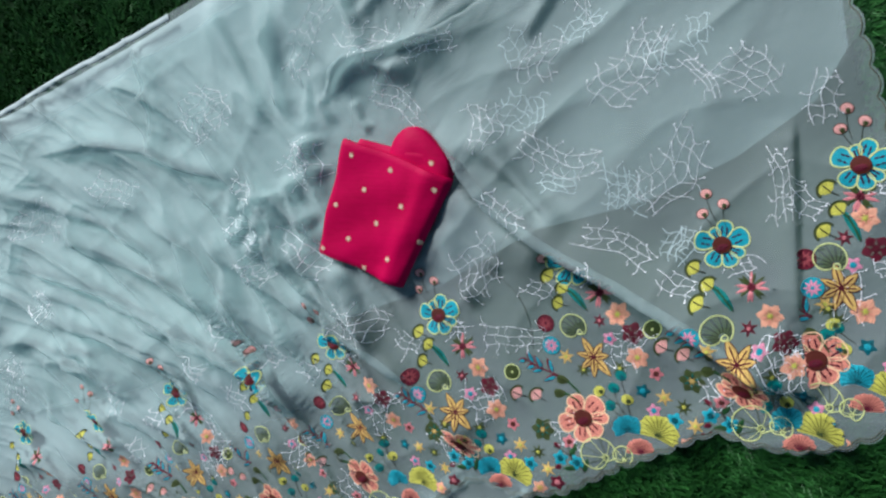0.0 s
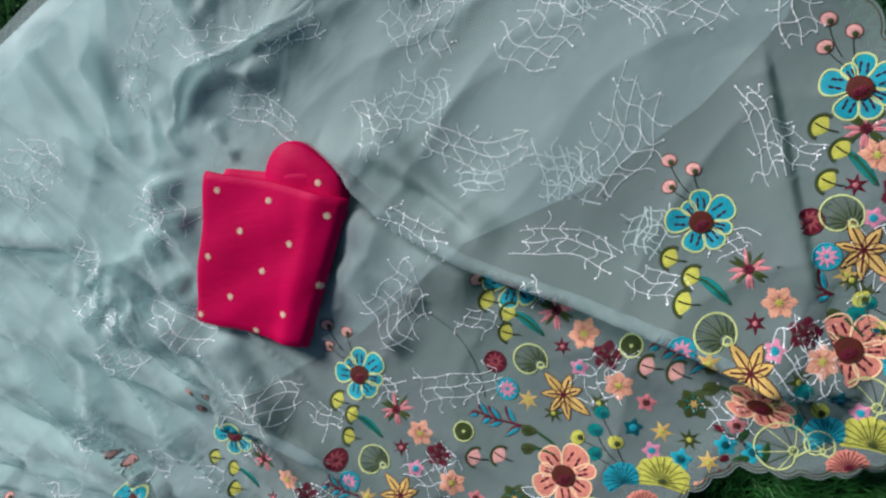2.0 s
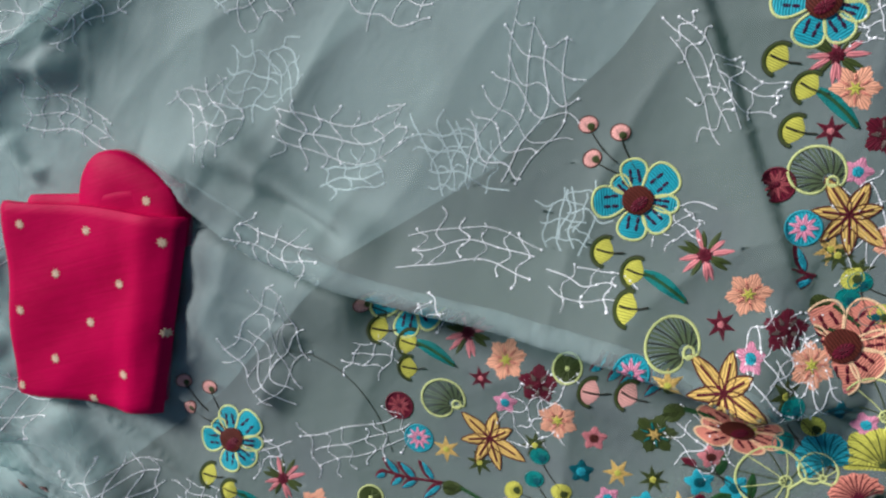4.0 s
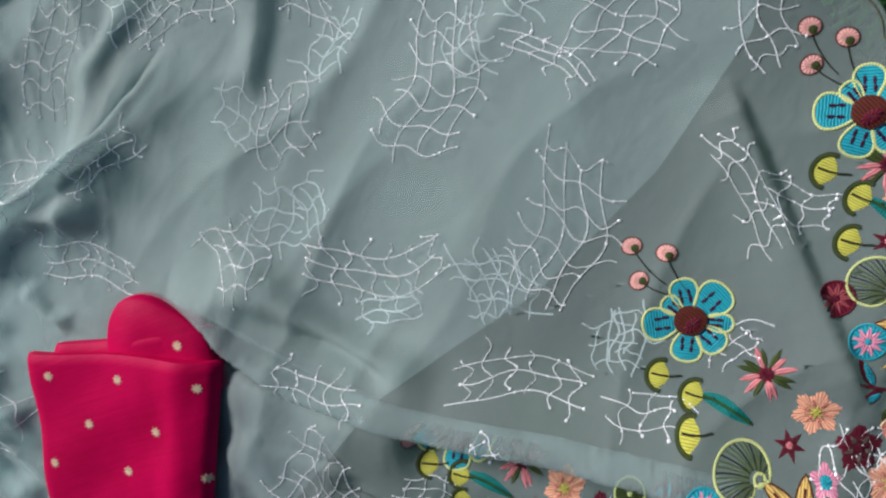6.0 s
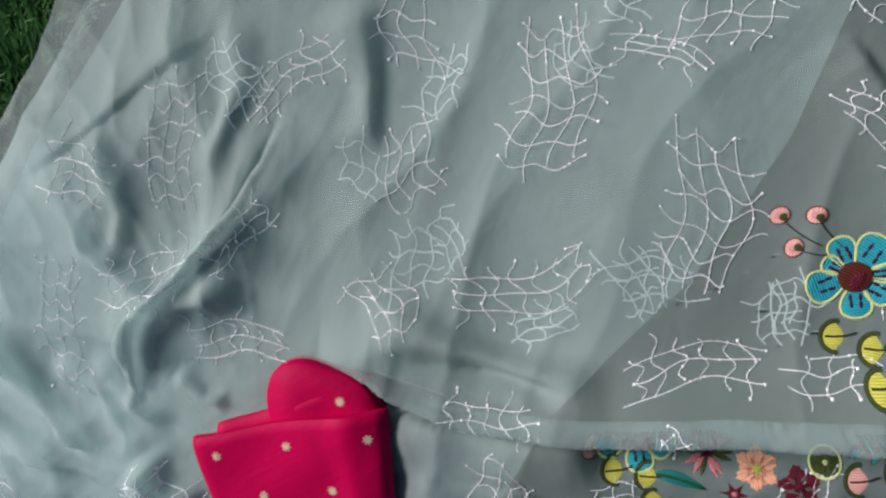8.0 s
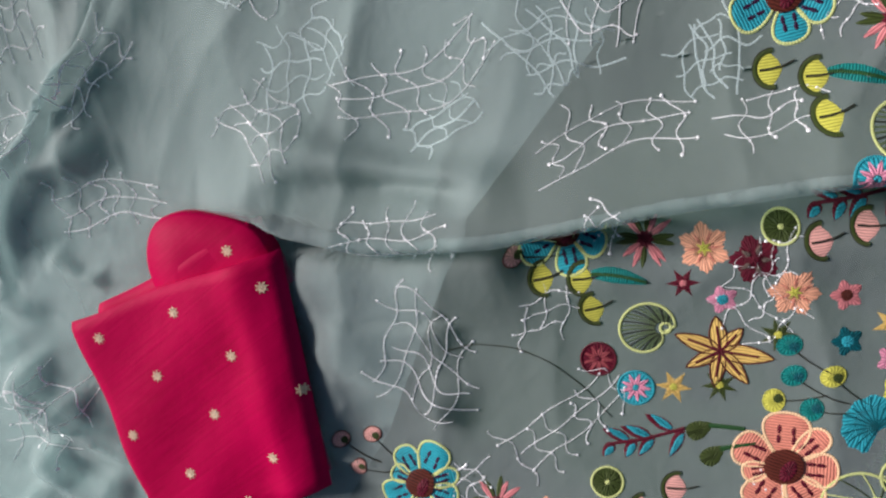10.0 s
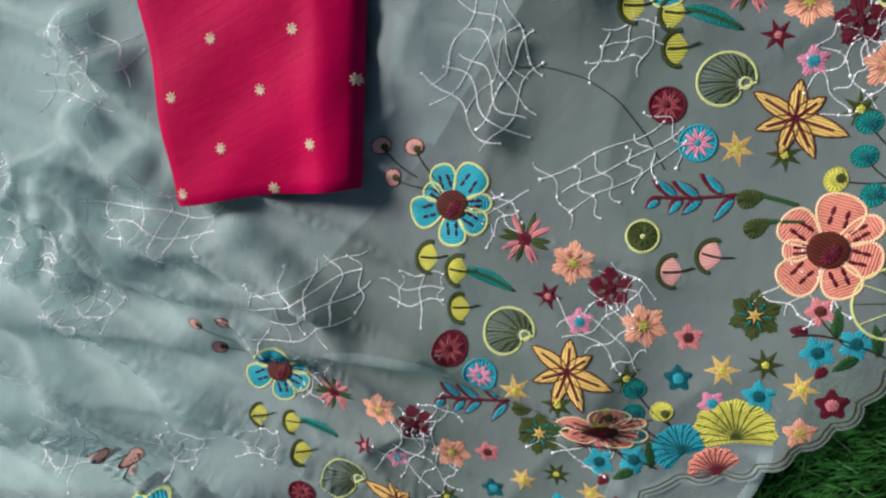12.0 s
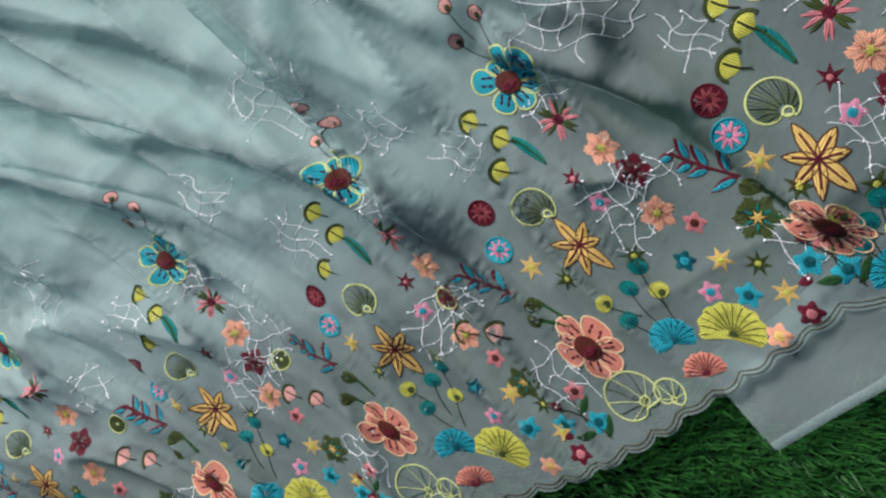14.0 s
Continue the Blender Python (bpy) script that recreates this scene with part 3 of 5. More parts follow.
# ---------------------------------------------------------------- stitched shapes
class Stitch:
    """Gathers raised shapes in one flat local plane, to be laid on the cloth."""

    def __init__(self):
        self.v, self.f, self.uv, self.m, self.mats = [], [], [], [], []

    def slot(self, mat):
        if mat not in self.mats:
            self.mats.append(mat)
        return self.mats.index(mat)

    def dome(self, pts, mat, h=0.0012, lift=0.0003, axis=None):
        """A padded satin-stitch area. axis: the direction across which the threads run."""
        k, h, lift = self.slot(mat), 0.32 * h, 0.4 * lift
        n, b = len(pts), len(self.v)
        cx, cy = sum(p[0] for p in pts) / n, sum(p[1] for p in pts) / n
        run = 0.0
        length = [0.0]
        for i in range(1, n):
            run += math.hypot(pts[i][0] - pts[i - 1][0], pts[i][1] - pts[i - 1][1])
            length.append(run)
        for s, z in ((1.0, 0.0), (0.86, 0.75), (0.5, 1.0)):
            for i, (x, y) in enumerate(pts):
                q = s + (0.00035 / (abs(x - cx) + abs(y - cy) + 0.003) * math.sin(i * 2.4 + 90 * x) if s == 1.0 else 0.0)
                X, Y = cx + (x - cx) * q, cy + (y - cy) * q
                self.v.append((X, Y, lift + h * z))
                self.uv.append((X * axis[0] + Y * axis[1] if axis else length[i] * 0.6, s))
        self.v.append((cx, cy, lift + h))
        self.uv.append((cx * axis[0] + cy * axis[1] if axis else 0.0, 0.0))
        for r in (0, 1):
            for i in range(n):
                j = (i + 1) % n
                self.f.append((b + r * n + i, b + r * n + j, b + (r + 1) * n + j, b + (r + 1) * n + i))
        for i in range(n):
            self.f.append((b + 2 * n + i, b + 2 * n + (i + 1) % n, b + 3 * n))
        self.m += [k] * (3 * n)
        return self

    def cord(self, pts, mat, w=0.0016, h=0.001, closed=False, lift=0.0006):
        """A raised chain-stitch line."""
        k, h, lift = self.slot(mat), 0.5 * h, 0.75 * lift
        p = arr(pts)
        if closed:
            p = np.vstack([p, p[:1]])
            t = np.roll(p[:-1], -1, 0) - np.roll(p[:-1], 1, 0)
            t = np.vstack([t, t[:1]])
        else:
            t = np.gradient(p, axis=0)
        t = t / (np.linalg.norm(t, axis=1)[:, None] + 1e-9)
        nr = np.stack([-t[:, 1], t[:, 0]], 1)
        b, run = len(self.v), 0.0
        for i in range(len(p)):
            if i:
                run += float(np.linalg.norm(p[i] - p[i - 1]))
            for o, z in ((-0.5, 0.0), (0.0, 1.0), (0.5, 0.0)):
                q = p[i] + nr[i] * w * o
                self.v.append((q[0], q[1], lift + h * z))
                self.uv.append((run * 1.3, o))
            if i:
                a = b + 3 * (i - 1)
                self.f += [(a, a + 3, a + 4, a + 1), (a + 1, a + 4, a + 5, a + 2)]
                self.m += [k, k]
        return self

    def bead(self, x, y, r, mat):
        k, b = self.slot(mat), len(self.v)
        for i in range(6):
            a = i * math.pi / 3
            self.v.append((x + r * math.cos(a), y + r * math.sin(a), 0.0006))
            self.uv.append((0, 0))
        self.v.append((x, y, 0.0006 + r))
        self.uv.append((0, 0))
        for i in range(6):
            self.f.append((b + i, b + (i + 1) % 6, b + 6))
            self.m.append(k)
        return self

    def lay(self, name, m2, parent, label="", keep=None, lift=0.0, drop_fn=None):
        """Lays the shapes on the cloth. m2: x, y, turn, scale. keep(x, y): which points stay."""
        x0, y0, turn, sc = m2[:4]
        c, s = math.cos(turn) * sc, math.sin(turn) * sc
        fn = drop_fn or drop
        P = arr(self.v)
        X, Y = x0 + c * P[:, 0] - s * P[:, 1], y0 + s * P[:, 0] + c * P[:, 1]
        if len(m2) > 4:
            # the cloth is gathered across this direction
            fx, fy = math.cos(m2[4]), math.sin(m2[4])
            k = ((X - x0) * fx + (Y - y0) * fy) * (1 - m2[5])
            X, Y = X - k * fx, Y - k * fy
        ok = [True] * len(P) if keep is None else keep(X, Y).tolist()
        vs = [(x, y, fn(x, y) + z + lift) if k else (x, y, z) for x, y, z, k in zip(X.tolist(), Y.tolist(), P[:, 2].tolist(), ok)]
        faces, ids = [], []
        for f, m in zip(self.f, self.m):
            if all(ok[i] for i in f):
                faces.append(f)
                ids.append(m)
        if not faces:
            return None
        used = sorted({i for f in faces for i in f})
        back = {o: i for i, o in enumerate(used)}
        me = mesh_of(name, [vs[i] for i in used], [[back[i] for i in f] for f in faces], self.mats, True, [self.uv[i] for i in used], ids)
        ob = under(new(name, me), parent)
        if label:
            ob["label"] = label
        return ob


def disc(r, n=18, x=0, y=0, sq=1.0):
    return [(x + r * math.cos(2 * math.pi * i / n), y + sq * r * math.sin(2 * math.pi * i / n)) for i in range(n)]


def petal(r0, r1, half, a, n=11, blunt=0.5):
    """Outline of a petal from radius r0 to r1 along the angle a."""
    out = []
    for i in range(n + 1):
        t = i / n
        w = half * (math.sin(math.pi * min(1, t ** blunt * 0.97 + 0.03)) ** 0.75 * 0.9 + 0.1 * (1 - t))
        out.append((r0 + (r1 - r0) * t, w))
    pts = [(x, w) for x, w in out] + [(x, -w) for x, w in reversed(out[:-1])]
    c, s = math.cos(a), math.sin(a)
    return [(x * c - y * s, x * s + y * c) for x, y in pts]


def round_petal(r0, r1, half, a, n=12):
    """Outline of a blunt, broad petal."""
    out = []
    for i in range(n + 1):
        t = 1 - (1 - i / n) ** 1.7
        w = half * (0.42 + 0.58 * math.sin(math.pi / 2 * min(1, t / 0.62)))
        if t > 0.62:
            w *= math.sqrt(max(0.0, 1 - ((t - 0.62) / 0.38) ** 2.4))
        out.append((r0 + (r1 - r0) * t, w))
    pts = [(x, w) for x, w in out] + [(x, -w) for x, w in reversed(out[:-1])]
    c, s = math.cos(a), math.sin(a)
    return [(x * c - y * s, x * s + y * c) for x, y in pts]


def turned(pts, a, x=0, y=0):
    c, s = math.cos(a), math.sin(a)
    return [(x + px * c - py * s, y + px * s + py * c) for px, py in pts]


def curve(p0, p1, p2, n=12):
    return [tuple((1 - t) ** 2 * a + 2 * t * (1 - t) * b + t * t * c for a, b, c in zip(p0, p1, p2)) for t in (i / n for i in range(n + 1))]


def star(n, r, r2, a0=0.0):
    out = []
    for i in range(2 * n):
        q = r if i % 2 == 0 else r2
        a = a0 + math.pi * i / n
        out.append((q * math.cos(a), q * math.sin(a)))
    return out


# each kind of flower: a list of (part name, Stitch); the first one is the motif's own mesh
def big_flower(fill, line, lens, r=0.04):
    parts = [("centre", Stitch().dome(disc(0.37 * r, 22, sq=0.95), T_BROWN, 0.0022, 0.0055, axis=(0.8, 0.6)).dome(turned([(x, y * 0.55) for x, y in disc(0.24 * r, 14)], 0.5, 0.02 * r, -0.1 * r), T_MAROON, 0.0012, 0.008))]
    for a, ln, hw in lens:
        a = radians(a)
        st = Stitch()
        pl = round_petal(0.27 * r, ln * r, 1.05 * hw * r, a)
        st.dome(pl, fill, 0.0016, axis=(math.cos(a), math.sin(a)))
        st.cord(pl, line, 0.0022, 0.0016, True)
        for k, off in ((0.5, 0.16), (0.68, 0.16), (0.5, -0.18), (0.66, -0.16)) if ln > 0.7 else ((0.55, 0.0), (0.68, 0.1)):
            q = turned([(x * 2.3, y) for x, y in disc(0.042 * r, 8)], a, k * ln * r * math.cos(a) - off * r * hw * 2 * math.sin(a), k * ln * r * math.sin(a) + off * r * hw * 2 * math.cos(a))
            st.dome(q, T_PURPLE if fill is T_BLUE else T_MAROON, 0.0009, 0.0017)
        parts.append(("petal", st))
    return parts


BLUE_LENS = [(172, 1.06, 0.36), (124, 0.76, 0.2), (86, 0.98, 0.29), (28, 1.1, 0.38), (-20, 0.95, 0.2), (-58, 0.97, 0.29), (-112, 0.97, 0.32)]
SALMON_LENS = [(204, 1.06, 0.36), (160, 0.76, 0.2), (118, 0.98, 0.34), (50, 1.08, 0.4), (8, 1.06, 0.22), (-38, 0.96, 0.32), (-90, 0.98, 0.33)]


def lily(r=0.031):
    parts = [("centre", Stitch().dome(disc(0.1 * r), T_MAROON, 0.001))]
    for a, ln, hw in ((-38, 1.3, 0.25), (-82, 1.1, 0.2), (-128, 0.98, 0.19), (178, 0.95, 0.18), (128, 1.2, 0.22), (68, 0.95, 0.22), (20, 0.82, 0.2)):
        a = radians(a)
        pl = petal(0.06 * r, ln * r, hw * r, a, blunt=0.75)
        st = Stitch().dome(pl, T_YELLOW, 0.0015, axis=(-math.sin(a), math.cos(a))).cord(pl, T_BROWN, 0.0014, 0.0012, True)
        st.cord([(k * r * math.cos(a), k * r * math.sin(a)) for k in (0.05, 0.3, 0.55, 0.72 * ln)], T_MAROON, 0.0018, 0.0008, lift=0.0012)
        parts.append(("petal", st))
    return parts


def aster(r=0.029):
    """Uneven narrow petals, rose pink in twos and threes between dark olive ones."""
    parts = [("centre", Stitch().dome(star(9, 0.31 * r, 0.2 * r), T_MAROON, 0.0018))]
    pattern = "ppoopooppoppoo"
    for i, kind in enumerate(pattern):
        a = 2 * math.pi * (i + 0.25 * math.sin(i * 2.7)) / len(pattern)
        tip = r * (0.88 + 0.16 * math.sin(i * 3.1 + 0.5))
        parts.append(("petal", Stitch().dome(petal(0.2 * r, tip, 0.1 * r, a, 6, 0.8), T_PINK if kind == "p" else T_OLIVE, 0.0012, axis=(-math.sin(a), math.cos(a)))))
    return parts


def ruffled(c1, c2, r, lobes, inner=None):
    """Frilled lobes with a toothed rim, openings between them and a small rayed heart."""
    pts = []
    for i in range(72):
        a = 2 * math.pi * i / 72
        q = r * (0.84 + 0.13 * math.cos(lobes * a) + 0.05 * (1 if i % 3 == 0 else -0.6))
        pts.append((q * math.cos(a), q * math.sin(a)))
    parts = [("blossom", Stitch().dome(pts, c1, 0.0013))]
    gap = T_TAUPE if c1 is T_MAROON else c2
    for i in range(lobes):
        a = 2 * math.pi * (i + 0.5) / lobes
        parts.append(("opening", Stitch().dome(petal(0.24 * r, 0.66 * r, (0.1 if c1 is T_MAROON else 0.055) * r, a, 5), gap, 0.0004, 0.0026)))
    parts.append(("centre", Stitch().dome(star(6, 0.34 * r, 0.12 * r), inner or c2, 0.0012, 0.0028)))
    return parts


def little(c1, c2, r=0.014, lobes=5):
    pts = [(r * (0.82 + 0.18 * math.cos(lobes * a)) * math.cos(a), r * (0.82 + 0.18 * math.cos(lobes * a)) * math.sin(a)) for a in (2 * math.pi * i / 30 for i in range(30))]
    return [("blossom", Stitch().dome(pts, c1, 0.0014)), ("centre", Stitch().dome(disc(0.38 * r, 10), c2, 0.0012, 0.0014))]


def spiky(c1, c2, r=0.015, n=6):
    return [("star_blossom", Stitch().dome(star(n, r, 0.4 * r, 0.3), c1, 0.0012)), ("centre", Stitch().dome(disc(0.22 * r, 8), c2, 0.001, 0.0012))]


def spoked(rim, fill, spokes, r=0.015, n=10):
    parts = [("wheel", Stitch().dome(disc(r), fill, 0.0008).cord(disc(r, 24), rim, 0.0022, 0.0016, True))]
    for i in range(n):
        a = 2 * math.pi * i / n
        parts.append(("spoke", Stitch().dome(petal(0.18 * r, 0.88 * r, 0.16 * r, a, 5), spokes, 0.0008, 0.001, axis=(-math.sin(a), math.cos(a)))))
    parts.append(("centre", Stitch().dome(disc(0.17 * r, 8), rim, 0.001, 0.0012)))
    return parts


def round_leaf(r=0.0245):
    pts = []
    for i in range(34):
        a = radians(-18 + 330 * i / 33)
        q = r * (1.0 + 0.12 * math.cos(a - 2.2)) * (1 - 0.5 * (i / 33) ** 6)
        pts.append((q * math.cos(a) - 0.1 * r, q * math.sin(a) * 0.96))
    parts = [("leaf_edge", Stitch().cord(pts, T_LIME, 0.0024, 0.0016, True))]
    hub = (0.42 * r, -0.18 * r)
    for i in range(1, 33):
        x, y = pts[i]
        mid = ((hub[0] + x) / 2 + 0.06 * r * math.sin(i * 0.2), (hub[1] + y) / 2 + 0.1 * r)
        line = curve((hub[0] + (x - hub[0]) * 0.24, hub[1] + (y - hub[1]) * 0.24), mid, (x * 0.95, y * 0.95), 5)
        parts.append(("vein", Stitch().cord(line, T_FERN if i % 3 else T_STEM, 0.0016 if i % 3 else 0.0012, 0.0008, lift=0.0004 if i % 3 else 0.0009)))
    parts.append(("leaf_heart", Stitch().cord(disc(0.19 * r, 14, *hub), T_LIME, 0.0024, 0.0016, True)))
    return parts


def shell_leaf():
    """Two open leaves, only outlined and veined in lime thread."""
    parts = []
    for name, r, x, y, a0 in (("outlined_leaf", 0.033, 0.0, 0.0, 0.5), ("small_outlined_leaf", 0.018, 0.042, 0.012, -0.4)):
        pts = []
        for i in range(30):
            a = radians(-20 + 325 * i / 29) + a0
            q = r * (1 - 0.45 * (i / 29) ** 5)
            pts.append((x + q * math.cos(a), y + q * math.sin(a)))
        st = Stitch().cord(pts, T_LIME, 0.0024, 0.0014, True)
        hub = (x + 0.42 * r * math.cos(a0 - 0.5), y + 0.42 * r * math.sin(a0 - 0.5))
        for i in range(2, 28, 3):
            px, py = pts[i]
            st.cord(curve((hub[0], hub[1]), ((hub[0] + px) / 2 + 0.1 * r, (hub[1] + py) / 2), (px, py), 5), T_LIME if i % 2 else T_OLIVE, 0.0011, 0.0008)
        st.cord(disc(0.17 * r, 10, *hub), T_LIME, 0.002, 0.0012, True)
        parts.append((name, st))
    return parts


def fan(c, line, r, spread=250, a0=90.0, n=26):
    """A pleated fan-shaped fungus."""
    pts = [(0.12 * r, -0.25 * r), (-0.12 * r, -0.25 * r)]
    arc = []
    for i in range(n + 1):
        a = radians(a0 + spread / 2 - spread * i / n)
        q = r * (1 + 0.05 * math.sin(i * 1.9))
        arc.append((q * math.cos(a), q * math.sin(a) * 0.86))
    pts = arc[::-1] + [(-0.05 * r, -0.3 * r)]
    parts = [("fan", Stitch().dome(pts, c, 0.002))]
    for i in range(1, n, 2):
        x, y = arc[i]
        st = Stitch().cord(curve((0.02 * r, -0.22 * r), (x * 0.55, y * 0.7), (x * 0.94, y * 0.94), 5), line, 0.0011, 0.0006, lift=0.0012)
        parts.append(("pleat", st))
    return parts


def cap(c, r=0.016):
    """A toadstool cap: half-round with a dark brim."""
    pts = [(0.9 * r * math.cos(a), 0.8 * r * math.sin(a)) for a in (math.pi * i / 12 for i in range(13))] + [(-0.45 * r, -0.42 * r), (0, -0.6 * r), (0.45 * r, -0.42 * r)]
    brim = [(r * math.cos(a), 0.9 * r * math.sin(a) - 0.05 * r) for a in (math.pi * (i - 0.5) / 13 for i in range(15))]
    return [("cap", Stitch().dome(pts, c, 0.0014, axis=(1, 0))), ("brim", Stitch().cord(brim, T_OLIVE, 0.0036, 0.0014, lift=0.001).cord([(x * 1.14, y * 1.14) for x, y in brim], T_STEM, 0.0012, 0.001)),
            ("stalk", Stitch().cord([(0, 0.6 * r), (0, 0), (0.1 * r, -0.7 * r), (0.3 * r, -1.25 * r)], T_STEM, 0.0018, 0.001, lift=0.0016))]


def caterpillar():
    spine = curve((0, 0), (0.018, -0.01), (0.036, -0.032), 18)
    st = Stitch()
    up, dn = [], []
    for i, (x, y) in enumerate(spine):
        w = 0.0062 * math.sin(math.pi * min(1, 0.12 + 0.8 * i / 18)) + 0.001
        up.append((x + 0.55 * w, y + 0.8 * w))
        dn.append((x - 0.55 * w, y - 0.8 * w))
    st.dome(up + dn[::-1], T_TEAL, 0.0018, axis=(0.8, -0.6))
    return [("long_leaf", st), ("rib", Stitch().cord(spine, T_GREEN, 0.003, 0.001, lift=0.002))]


def sprig():
    """A sprig of maroon and turquoise leaflets."""
    stem = curve((-0.03, 0.01), (0.0, -0.004), (0.036, -0.012))
    parts = [("sprig_stem", Stitch().cord(stem, T_MAROON, 0.003, 0.0012))]
    for x, y, a, ln in ((-0.026, 0.008, 200, 0.016), (-0.012, 0.004, 125, 0.026), (-0.008, 0.002, 215, 0.02), (0.006, -0.003, 130, 0.028), (0.008, -0.004, 205, 0.024), (0.026, -0.008, 118, 0.028), (0.034, -0.012, 215, 0.03)):
        a = radians(a)
        parts.append(("leaflet", Stitch().dome(turned(petal(0, ln, 0.0056, 0, 7, 0.8), a, x, y), T_MAROON, 0.0012).dome(turned(petal(0.003, ln * 0.95, 0.0034, -0.1, 6, 0.8), a, x + 0.001, y - 0.002), T_BLUE, 0.0012, 0.0009)))
    return parts


def stalked_bud(c1, c2, r, to):
    pts = disc(r, 14, sq=0.85)
    return [("bud", Stitch().dome(pts, c1, 0.0016).cord(pts, T_BROWN if c1 is T_BLUSH else c1, 0.0012, 0.001, True)), ("bud_heart", Stitch().dome(disc(0.42 * r, 8, 0.25 * r, -0.3 * r), c2, 0.0008, 0.0016)),
            ("stalk", Stitch().cord(curve((0, -0.2 * r), (to[0] * 0.3, to[1] * 0.6), to), T_STEM, 0.0013, 0.0009))]


def seed_head(to):
    pts = petal(-0.013, 0.012, 0.009, 0, 9, 0.7)
    return [("seed_head", Stitch().dome(pts, T_OLIVE, 0.0014)), ("stalk", Stitch().cord(curve((0.008, 0), (to[0] * 0.5, to[1] * 0.3), to), T_GREEN, 0.0042, 0.0014))]


def leaf_spray():
    parts = [("spray_stem", Stitch().cord(curve((-0.028, 0.014), (0.0, 0.012), (0.034, -0.03)), T_STEM, 0.0018, 0.001).cord(curve((-0.002, 0.03), (0.002, 0.0), (0.012, -0.012)), T_STEM, 0.0014, 0.001))]
    for x, y, a, ln, c in ((0.004, 0.0, 62, 0.03, T_GREEN), (0.03, -0.028, 75, 0.03, T_GREEN), (-0.014, 0.013, 150, 0.016, T_MAROON), (-0.012, -0.022, 205, 0.014, T_MAROON), (0.016, -0.022, 190, 0.026, T_GREEN)):
        parts.append(("leaflet", Stitch().dome(turned(petal(0, ln, 0.0052, 0, 8, 0.8), radians(a), x, y), c, 0.0014)))
    return parts


